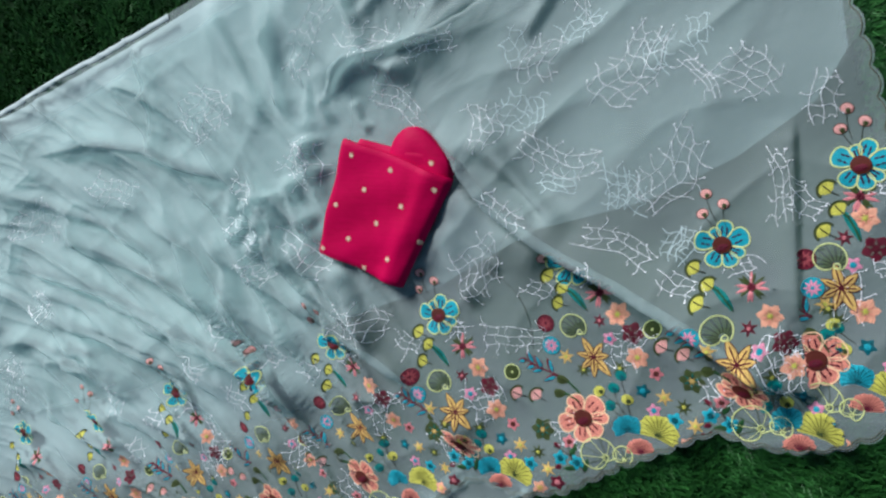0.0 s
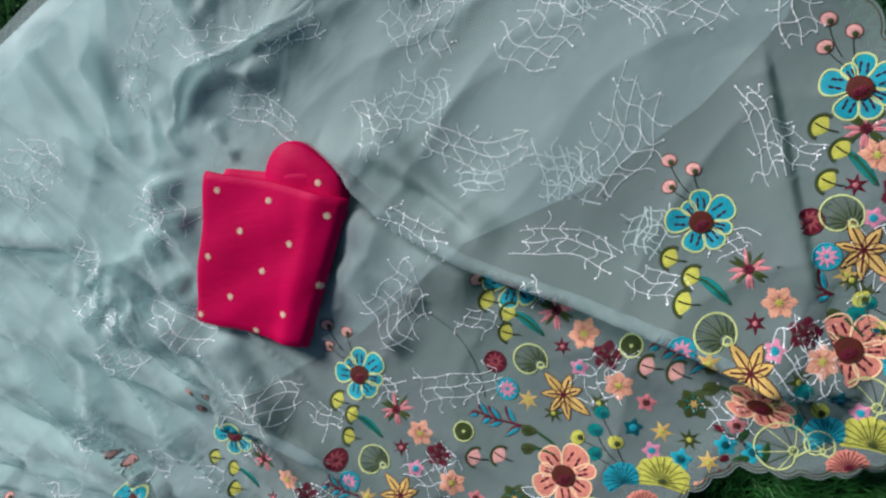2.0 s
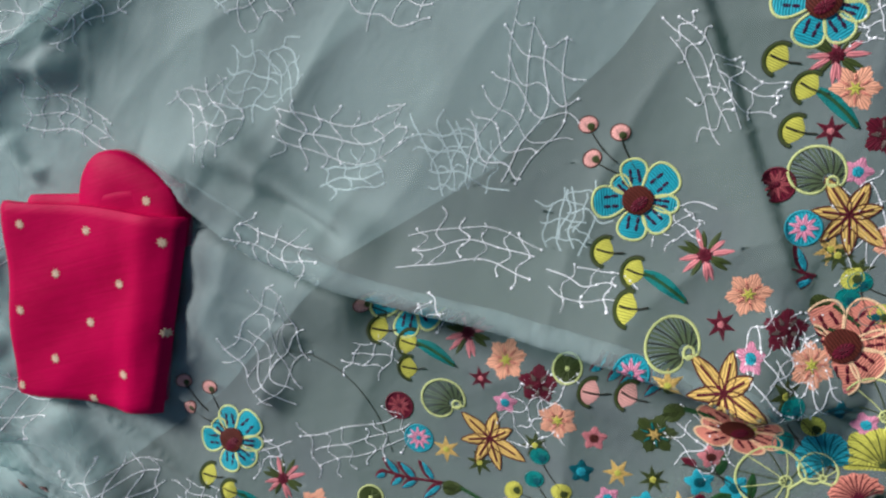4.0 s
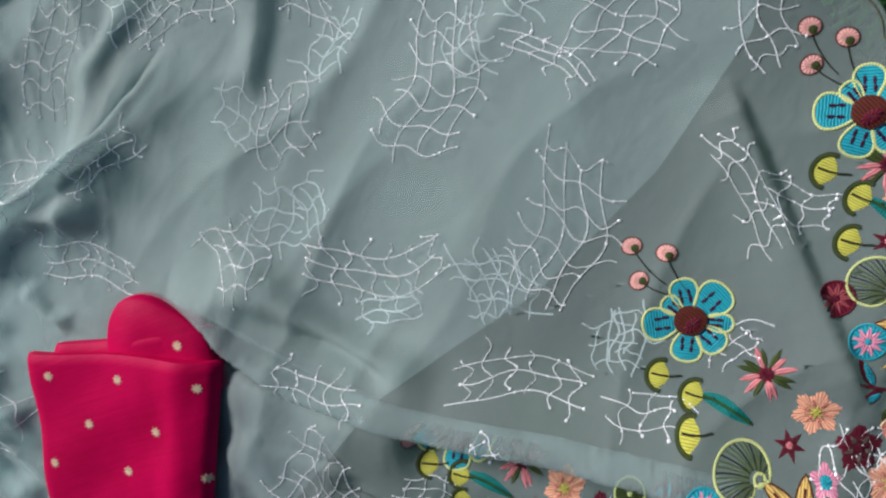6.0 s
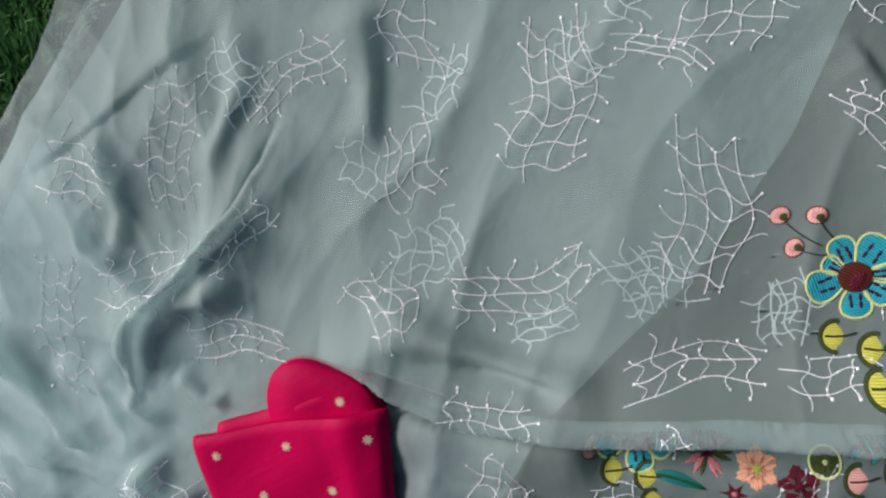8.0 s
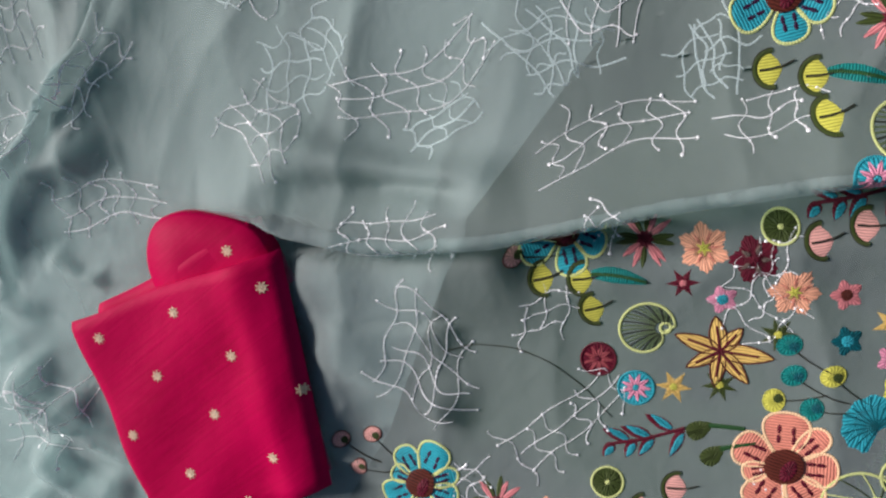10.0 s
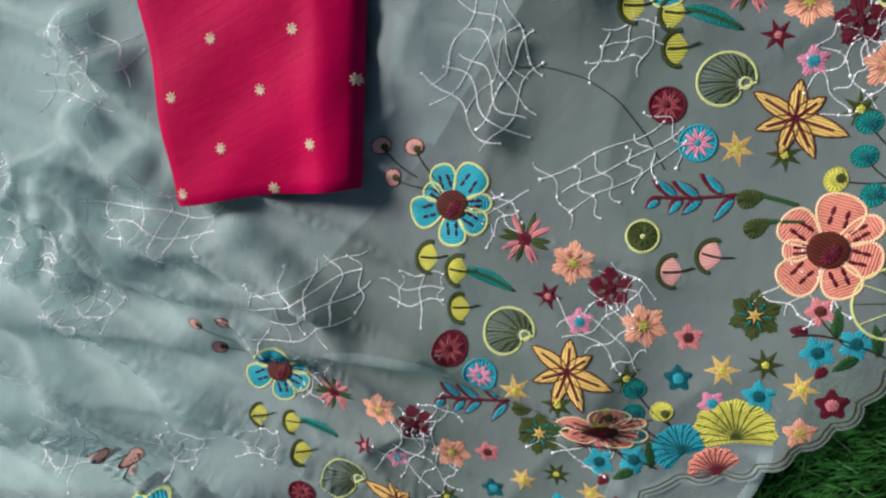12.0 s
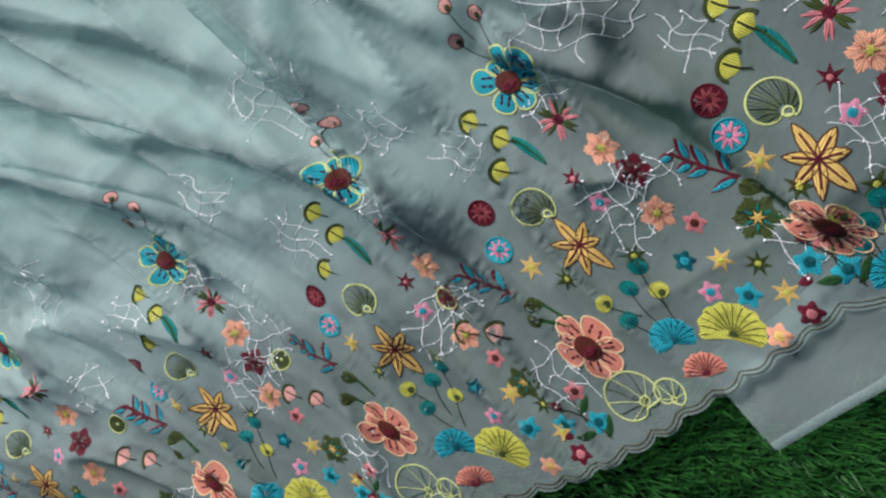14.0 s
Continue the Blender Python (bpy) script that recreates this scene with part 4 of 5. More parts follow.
# offsets from the blue flower, in metres, for one repeat of the border
REPEAT = [
    ("blue_flower_motif", "turquoise flower with lime outline and brown centre", big_flower(T_BLUE, T_LIME, BLUE_LENS, 0.0365), [(0, 0, 0)]),
    ("salmon_flower_motif", "salmon flower with apricot outline and brown centre", big_flower(T_SALMON, T_PALE, SALMON_LENS, 0.041), [(0.031, -0.257, 0)]),
    ("lily_motif", "butter-yellow lily outlined in brown", lily(), [(0.043, -0.172, -6)]),
    ("aster_motif", "pink and olive spiky aster", aster(), [(0.052, -0.05, 0)]),
    ("peach_blossom_motif", "ruffled peach blossom", ruffled(T_PEACH, T_SALMON, 0.0195, 6, T_LEMON), [(0.081, -0.085, 0), (0.115, -0.156, 20)]),
    ("maroon_blossom_motif", "ruffled dark maroon blossom", ruffled(T_MAROON, T_PINK, 0.0215, 5, T_MAROON), [(0.102, -0.117, 0)]),
    ("maroon_star_motif", "small dark maroon star flower", spiky(T_MAROON, T_PINK, 0.0145), [(0.05, -0.105, 10)]),
    ("pink_blossom_motif", "small candy-pink blossom with turquoise centre", little(T_CANDY, T_BLUE, 0.0135), [(0.068, -0.134, 0), (0.142, -0.237, 30)]),
    ("rose_blossom_motif", "small rose-pink blossom with brown centre", little(T_PINK, T_BROWN, 0.0135), [(0.145, -0.178, 0), (0.008, -0.303, 20)]),
    ("round_leaf_motif", "round olive leaf edged in lime thread", round_leaf(), [(0.009, -0.125, -8)]),
    ("maroon_wheel_motif", "maroon wheel flower", spoked(T_MAROON, T_MAROON, T_ROSEWOOD, 0.0155, 9), [(-0.045, -0.12, 0)]),
    ("turquoise_wheel_motif", "pink wheel flower ringed in turquoise", spoked(T_BLUE, T_BLUE, T_CANDY, 0.0158, 9), [(-0.03, -0.15, 0)]),
    ("lime_wheel_motif", "olive wheel ringed in lime thread", spoked(T_LIME, T_OLIVE, T_OLIVE, 0.0145, 8), [(-0.096, -0.192, 0)]),
    ("yellow_star_motif", "small yellow star flower", spiky(T_YELLOW, T_LEMON, 0.0145), [(-0.005, -0.167, 0), (0.16, -0.212, 25), (0.21, -0.248, 10)]),
    ("olive_star_motif", "small dark olive star flower", spiky(T_OLIVE, T_LEMON, 0.0145, 7), [(0.088, -0.178, 0), (0.026, -0.194, 30), (0.192, -0.221, 15)]),
    ("teal_blossom_motif", "small deep teal blossom", little(T_DTEAL, T_BLUE, 0.0135), [(0.125, -0.207, 0)]),
    ("turquoise_blossom_motif", "small turquoise blossom with dark centre", little(T_BLUE, T_DTEAL, 0.0155), [(0.178, -0.245, 0), (-0.007, -0.334, 20), (0.024, -0.337, 45)]),
    ("sprig_motif", "sprig of maroon and turquoise leaflets", sprig(), [(-0.049, -0.177, -4)]),
    ("toadstool_motif", "pink toadstool with dark brim", cap(T_BLUSH, 0.0145), [(-0.086, -0.229, 65), (-0.053, -0.233, 50)]),
    ("acorn_motif", "lime-yellow acorn cap with dark brim", cap(T_LEMON, 0.0145), [(-0.035, -0.037, 62), (-0.013, -0.06, 56), (-0.025, -0.092, 66)]),
    ("long_leaf_motif", "teal-green long ribbed leaf", caterpillar(), [(-0.006, -0.062, -4)]),
    ("pink_bud_motif", "pink bud with olive heart on a stalk", stalked_bud(T_BLUSH, T_OLIVE, 0.0095, (0.02, -0.042)), [(-0.034, 0.075, 0), (-0.008, 0.062, -12), (-0.036, 0.045, 28)]),
    ("seed_head_motif", "olive seed head on a green stalk", seed_head((0.034, -0.016)), [(-0.008, -0.204, -8), (-0.011, -0.226, 8)]),
    ("teal_bud_motif", "teal-green bud on a stalk", stalked_bud(T_TEAL, T_DTEAL, 0.0105, (0.022, -0.045)), [(0.09, -0.187, -5), (0.079, -0.203, 0), (0.074, -0.231, 30)]),
    ("lime_bud_motif", "lime-green bud on a stalk", stalked_bud(T_LEMON, T_OLIVE, 0.0105, (0.014, -0.04)), [(0.102, -0.218, -5), (0.055, -0.212, 45)]),
    ("turquoise_fan_motif", "turquoise fan-shaped fungus", fan(T_BLUE, T_DTEAL, 0.0265, 260), [(0.102, -0.268, 12)]),
    ("yellow_fan_motif", "lemon-yellow pleated fan-shaped fungus", fan(T_LEMON, T_OLIVE, 0.036, 240), [(0.149, -0.272, -14)]),
    ("pink_fan_motif", "rose-pink pleated fan-shaped fungus", fan(T_SALMON, T_MAROON, 0.0245, 200), [(0.122, -0.304, 10)]),
    ("outlined_leaf_motif", "open leaf outlined and veined in lime thread", shell_leaf(), [(0.06, -0.318, -10)]),
    ("star_rosette_motif", "dark green rosette with turquoise centre", ruffled(T_OLIVE, T_TEAL, 0.0235, 6, T_YELLOW), [(-0.038, -0.287, 0)]),
    ("leaf_spray_motif", "dark green leaf spray with maroon buds", leaf_spray(), [(0.006, -0.328, 0)]),
    ("maroon_blossom_small_motif", "small maroon blossom", little(T_MAROON, T_PINK, 0.0155), [(0.227, -0.269, 0)]),
    ("apricot_blossom_motif", "small apricot blossom", little(T_PEACH, T_YELLOW, 0.0155), [(0.197, -0.284, 0)]),
]
# place of each repeat's blue flower, and the turn of the repeat
REPEATS = [(0.04, -0.038, -13), (-0.133, -0.158, -2), (-0.363, -0.204, 1), (-0.597, -0.31, 0), (-0.822, -0.389, 8.5), (-0.985, -0.468, -2), (-1.228, -0.545, 1), (-1.477, -0.646, 2), (-1.74, -0.723, 2), (-1.99, -0.8, 2)]


hem_order = np.argsort(HEM_LINE[:, 0])
HEM_X, HEM_Y = HEM_LINE[hem_order, 0], HEM_LINE[hem_order, 1]


BIG = ('blue_flower_motif', 'salmon_flower_motif', 'lily_motif', 'peach_blossom_motif', 'yellow_star_motif', 'olive_star_motif')
SQUASHED = {1: (-0.095, -0.378), 3: (-0.554, -0.537)}
# motifs that lie inside a tuck of the cloth
TUCKED = {1: ("maroon_wheel_motif",), 3: ("outlined_leaf_motif", "lime_wheel_motif", "toadstool_motif")}
CREASE_LINE = [(-0.044, 0.3), *CREASE, (0.0, -0.36), (0.06, -0.44), (0.3, -0.5)]


# where folds and slack shift the motifs of a repeat: place in the repeat, and shift in millimetres
SLACK = {
    0: [(0, 0, 0, 0), (-0.035, -0.037, 3, -6), (-0.025, -0.092, 6, -8), (-0.045, -0.12, 10, -28), (-0.03, -0.15, 15, -35), (-0.008, -0.204, 9, -44), (0.05, -0.105, -38, 12), (0.043, -0.172, -15, 7), (0.081, -0.085, -51, 30), (0.088, -0.178, -61, -26)],
    1: [(0, 0, 0, 0), (-0.034, 0.075, 5, -2), (0.052, -0.05, -6, -7), (0.081, -0.085, -7, -11), (0.05, -0.105, -2, -13), (0.102, -0.117, -4, -15), (0.068, -0.134, -2, -12), (0.115, -0.156, -2, -8), (0.009, -0.125, 1, -1), (0.043, -0.172, -3, 9), (0.088, -0.178, -2, 2), (-0.03, -0.15, 0, 14), (-0.049, -0.177, 16, 25), (-0.008, -0.204, 9, 30), (0.079, -0.203, 7, -10), (0.031, -0.257, 15, 37), (-0.038, -0.287, 15, 73), (-0.035, -0.037, -1, -2), (0.102, -0.268, 11, 17), (0.06, -0.318, 7, 52), (-0.007, -0.334, 15, 70), (-0.096, -0.192, 6, 50), (-0.086, -0.229, 15, 63)],
    2: [(0, 0, 0, 0), (0.052, -0.05, -5, 6), (0.081, -0.085, -3, 10), (0.102, -0.117, 1, 14), (0.05, -0.105, 0, 18), (0.068, -0.134, -3, 18), (0.145, -0.178, -6, 12), (0.009, -0.125, -1, 20), (0.043, -0.172, -4, 22), (0.088, -0.178, -6, 17), (-0.045, -0.12, 3, 19), (-0.03, -0.15, -3, 12), (-0.049, -0.177, -4, 1), (-0.096, -0.192, -4, 2), (0.031, -0.257, -8, 3), (0.079, -0.203, -7, 3), (0.102, -0.268, -6, 8), (0.06, -0.318, -10, 6), (-0.038, -0.287, -7, 4), (-0.035, -0.037, 0, 17), (-0.025, -0.092, 7, 29), (-0.034, 0.075, -6, -39), (0.192, -0.221, -10, 6), (0.149, -0.272, -5, 11)],
    3: [(0, 0, 0, 0), (-0.034, 0.075, -4, -3), (0.052, -0.05, -5, -1), (0.115, -0.156, -5, 1), (0.009, -0.125, -3, 2), (-0.025, -0.092, -4, 6), (0.043, -0.172, -7, 3), (-0.03, -0.15, -2, 6), (0.125, -0.207, -6, 0), (-0.049, -0.177, -8, 11), (-0.005, -0.167, -5, -3), (0.21, -0.248, -5, 3), (0.09, -0.187, -9, -14), (0.079, -0.203, -6, -29), (0.055, -0.212, -4, -1), (-0.008, -0.204, -7, 15), (-0.038, -0.287, 27, 71), (0.031, -0.257, 14, 16), (0.102, -0.268, -5, 2), (0.122, -0.304, -5, 12), (-0.007, -0.334, 36, 78), (0.197, -0.284, -6, 3)],
    4: [(0, 0, 0, 0), (0.052, -0.05, -14, 3), (0.081, -0.085, -9, 4), (0.05, -0.105, -7, 3), (0.102, -0.117, -7, 11), (0.145, -0.178, -9, 15), (0.043, -0.172, -9, 9), (0.009, -0.125, -5, 1), (-0.045, -0.12, -8, 4), (-0.03, -0.15, -13, -6), (-0.005, -0.167, -8, -11), (0.125, -0.207, -2, 13), (0.192, -0.221, -10, 13), (0.178, -0.245, -8, 9), (0.227, -0.269, -10, 10), (0.09, -0.187, -5, -4), (0.079, -0.203, -7, -10), (0.055, -0.212, -7, -10), (0.149, -0.272, 3, 10), (-0.035, -0.037, -9, 7), (-0.025, -0.092, 2, 13)],
    5: [(0, 0, 0, 0), (-0.034, 0.075, -1, -7), (0.052, -0.05, -12, -7), (0.081, -0.085, -8, -3), (0.05, -0.105, 0, -1), (-0.035, -0.037, -9, 3)],
}


def slack(i, dx, dy):
    """Shift of a place in a repeat, weighted from the places round it."""
    if i not in SLACK:
        return 0.0, 0.0
    k = arr(SLACK[i])
    w = np.exp(-((k[:, 0] - dx) ** 2 + (k[:, 1] - dy) ** 2) / 0.022 ** 2) + 1e-5 / ((k[:, 0] - dx) ** 2 + (k[:, 1] - dy) ** 2 + 1e-4)
    return tuple(0.001 * (w[:, None] * k[:, 2:]).sum(0) / w.sum())


def border_repeat(i, bx, by, turn):
    upper = i < 2
    tr = radians(turn)
    c, s = math.cos(tr), math.sin(tr)

    def keep(X, Y):
        good = Y > np.interp(X, HEM_X, HEM_Y) + 0.004
        sd, sh = along(LIP, X, Y)
        hidden = sd < 0.014
        if upper:
            sc, hc = along(CREASE_LINE, X, Y)
            return good & (sc > -0.002 if i == 1 else sc < 0.004)
        return good & ~(hidden & (sh > 0.0) & (sh < 1.0))

    for name, label, parts, places in REPEAT:
        for dx, dy, a in places:
            x, y = bx + c * dx - s * dy, by + s * dx + c * dy
            if name in TUCKED.get(i, ()):
                continue
            sx, sy = slack(i, dx, dy)
            x, y = x + sx, y + sy
            m2 = (x, y, tr + radians(a), 1.0 if name in BIG else 0.9)
            if name == "salmon_flower_motif" and i in (1, 3):
                m2 = (*SQUASHED[i], tr, 1.0, radians(62), 0.45)
            if i > 3 and len(m2) == 4:
                m2 = (*m2[:3], m2[3] * (0.95 if i == 4 else 0.9), radians(50), 0.62 if name == 'salmon_flower_motif' else 0.85)
            main = parts[0][1].lay(name, m2, saree, label, keep)
            if main is None:
                continue
            for pname, st in parts[1:]:
                st.lay(pname, m2, main, "", keep)


for i, (bx, by, turn) in enumerate(REPEATS):
    border_repeat(i, bx, by, turn)


# double stitched line inside the scallops
for off in (0.0035, 0.0075):
    t = np.gradient(hem_c, axis=0)
    t /= np.linalg.norm(t, axis=1)[:, None]
    line = hem_c + np.stack([-t[:, 1], t[:, 0]], 1) * off
    Stitch().cord(line[2:-2], T_HEMCORD, 0.0013, 0.001).lay("scallop_stitching", (0, 0, 0, 1), saree, "dark moss-brown stitched line along the scalloped hem")
t = np.gradient(right_c, axis=0)
t /= np.linalg.norm(t, axis=1)[:, None]
Stitch().cord((right_c + np.stack([-t[:, 1], t[:, 0]], 1) * 0.004)[2:-2], T_HEMCORD, 0.0013, 0.001).lay("scallop_stitching", (0, 0, 0, 1), saree, "dark moss-brown stitched line along the scalloped edge")


# ---------------------------------------------------------------- white thread nets
def net(rng, length, breadth, bow, mat, beads=True, w=0.0007):
    """A loose bowed net of wavy threads: the ends stick out and curl, with beads at some crossings and ends."""
    nl, nb = max(3, round(breadth / 0.0175)), max(3, round(length / 0.019))
    twist, ph, pinch = rng.uniform(-0.3, 0.3), rng.uniform(0, 6.28), rng.uniform(-0.35, 0.35)

    def bent(u, v):
        x, y = u * length, v * breadth * (1 + pinch * u - 0.5 * u * u)
        return (x + twist * y + 0.06 * breadth * math.sin(5 * v + ph), y + bow * length * (1 - 4 * u * u) + 0.07 * breadth * math.sin(6.5 * u + ph))

    st = Stitch()
    for run, count in ((0, nl), (1, nb)):
        for k in range(count):
            c = (k + 0.5) / count - 0.5 + rng.uniform(-0.025, 0.025)
            over = 0.011 / (breadth if run else length)
            a, b = -0.46 + rng.uniform(-1.4, 0.9) * over, 0.46 + rng.uniform(-0.9, 1.4) * over
            q1, q2, side = rng.uniform(0, 6.28), rng.uniform(0.025, 0.045), rng.uniform(-0.06, 0.06)
            line = []
            for i in range(21):
                t = a + (b - a) * i / 20
                v = c + q2 * math.sin(i * 0.55 + q1) + side * max(0.0, abs(t) - 0.36) * 4
                line.append(bent(v, t) if run else bent(t, v))
            st.cord(line, mat, w * rng.uniform(0.8, 1.25), 0.0009)
            if beads:
                for end in (line[0], line[-1]):
                    if rng.random() < 0.45:
                        st.bead(*end, rng.uniform(0.0009, 0.0016), M_BEAD)
                for i in range(2, 19):
                    if rng.random() < 0.14:
                        st.bead(*line[i], rng.uniform(0.0006, 0.0014), M_BEAD)
    return st


NETS_CRUMPLED = [
    (-1.758, -0.603, 65, 0.136, 0.081),
    (-1.631, -0.198, 8, 0.159, 0.078),
    (-1.609, -0.397, 33, 0.087, 0.074),
    (-1.399, -0.578, -57, 0.058, 0.074),
    (-1.377, -0.109, -13, 0.12, 0.054),
    (-1.343, -0.695, -61, 0.055, 0.052),
    (-1.151, -0.476, -21, 0.059, 0.039),
    (-1.113, -0.623, -70, 0.08, 0.058),
    (-1.107, 0.041, 40, 0.119, 0.103),
]
NETS_UPPER = [
    (-0.277, 0.107, -126, 0.137, 0.077, 0.05),
    (-0.111, 0.095, -41, 0.086, 0.068, -0.05),
    (-0.211, -0.049, -123, 0.138, 0.074, 0.04),
    (-0.385, -0.017, -16, 0.142, 0.053, -0.17),
    (-0.516, 0.02, -86, 0.076, 0.062, 0.09),
    (-0.419, 0.118, -103, 0.074, 0.07, -0.08),
    (-0.288, -0.169, -18, 0.117, 0.046, 0.05),
    (-0.47, -0.124, -28, 0.087, 0.042, -0.0),
    (-0.478, 0.251, 2, 0.107, 0.044, 0.05),
    (-0.619, 0.269, -127, 0.135, 0.069, -0.07),
    (-0.354, 0.23, -114, 0.078, 0.058, -0.07),
]
NETS_FOLDS = [
    (-0.611, 0.151, 11, 0.092, 0.034, -0.01),
    (-0.74, 0.303, -43, 0.082, 0.071, -0.0),
    (-0.735, 0.175, -12, 0.119, 0.055, -0.08),
    (-0.863, 0.171, -120, 0.153, 0.055, -0.05),
    (-0.684, 0.058, -29, 0.106, 0.048, 0.06),
    (-0.062, -0.066, -75, 0.1, 0.034, 0.05),
    (-0.011, 0.051, -88, 0.069, 0.048, -0.0),
    (-0.885, -0.05, -38, 0.077, 0.077, 0.01),
    (-0.177, 0.089, -48, 0.072, 0.021, 0.06),
]
NETS_LOWER = [
    (-0.522, -0.221, -70, 0.089, 0.097, 0.0),
    (-0.459, -0.329, 6, 0.119, 0.044, -0.06),
    (-0.865, -0.205, -29, 0.114, 0.07, -0.07),
    (-0.752, -0.33, -4, 0.116, 0.064, -0.12),
    (-0.992, -0.218, -123, 0.098, 0.057, 0.14),
    (-1.064, -0.382, -31, 0.098, 0.062, 0.0),
    (-0.948, -0.422, -42, 0.058, 0.041, -0.01),
    (-1.008, -0.105, -15, 0.076, 0.038, 0.0),
    (-0.865, -0.042, -88, 0.071, 0.076, 0.01),
    (-0.987, -0.263, 26, 0.08, 0.049, 0.01),
    (-1.016, -0.185, -24, 0.082, 0.064, 0.01),
]
NETS_BELOW = [
    (-0.356, 0.17, -31, 0.047, 0.062, 0.0),
    (-0.469, 0.147, -48, 0.051, 0.057, -0.0),
    (-0.469, 0.044, -33, 0.054, 0.075, -0.11),
    (-0.277, -0.085, -37, 0.074, 0.051, 0.0),
    (-0.182, 0.154, -75, 0.056, 0.037, 0.0),
    (-0.231, 0.124, -88, 0.06, 0.049, -0.17),
    (-0.532, 0.288, -92, 0.071, 0.062, -0.0),
    (-0.186, -0.16, -27, 0.038, 0.052, 0.01),
    (-0.385, -0.075, -2, 0.077, 0.033, -0.01),
    (-0.292, -0.081, -85, 0.069, 0.046, -0.0),
    (-0.205, -0.162, -108, 0.051, 0.035, 0.0),
    (-0.433, 0.041, -76, 0.061, 0.033, 0.11),
]
# small nets between the flowers of each repeat
NETS_BORDER = [(-0.052, -0.062, -25, 0.055, 0.04, 0.0), (0.036, -0.022, 20, 0.04, 0.035, 0.1), (0.086, -0.147, -70, 0.075, 0.05, 0.0), (0.0, -0.285, -60, 0.06, 0.045, 0.0), (0.115, -0.125, 40, 0.04, 0.03, 0.1)]


rng = random.Random(11)
for x, y, deg, ln, br in NETS_CRUMPLED:
    net(rng, ln, br, rng.uniform(-0.1, 0.1), T_WHITE).lay("thread_net_motif", (x, y, radians(deg), 1.0), saree, "silvery-white embroidered net with tiny beads")
for group in (NETS_UPPER, NETS_FOLDS, NETS_LOWER):
    for x, y, deg, ln, br, bow in group:
        net(rng, ln, br, bow, T_WHITE).lay("thread_net_motif", (x, y, radians(deg), 1.0), saree, "silvery-white embroidered net with tiny beads")
for i, (bx, by, turn) in enumerate(REPEATS[:7]):
    for dx, dy, deg, ln, br, bow in NETS_BORDER:
        sx, sy = slack(i, dx, dy)
        c, s = math.cos(radians(turn)), math.sin(radians(turn))
        x, y = bx + c * dx - s * dy + sx, by + s * dx + c * dy + sy
        if y > np.interp(x, HEM_X, HEM_Y) + 0.03:
            net(rng, ln, br, bow, T_WHITE, True, 0.0007).lay("small_thread_net_motif", (x, y, radians(deg + turn), 1.0), saree, "sparse silvery-white net between the flowers", lift=-0.0003)
for x, y, deg, ln, br, bow in NETS_BELOW:
    net(rng, ln, br, bow, T_GHOST, False, 0.0013).lay("faint_thread_net_motif", (x, y, radians(deg), 1.0), low_layer, "white embroidered net showing through from below", drop_fn=low_drop)

# loose dark thread
Stitch().cord(soften(resample([(-0.505, -0.226), (-0.479, -0.237), (-0.453, -0.259), (-0.436, -0.286), (-0.427, -0.32), (-0.424, -0.352)], 50), 5), T_STEM, 0.0009, 0.0008).lay("loose_thread", (0, 0, 0, 1), saree, "fine dark thread lying on the cloth")


# ---------------------------------------------------------------- folded blouse piece
blouse = tagged(new("folded_blouse_piece"), "folded magenta raw-silk blouse piece with small gold flowers, on the saree", "fabric")
blouse.location = (-0.71, -0.13, 0.0)


def local(v):
    return (v[0] + 0.71, v[1] + 0.13, v[2])


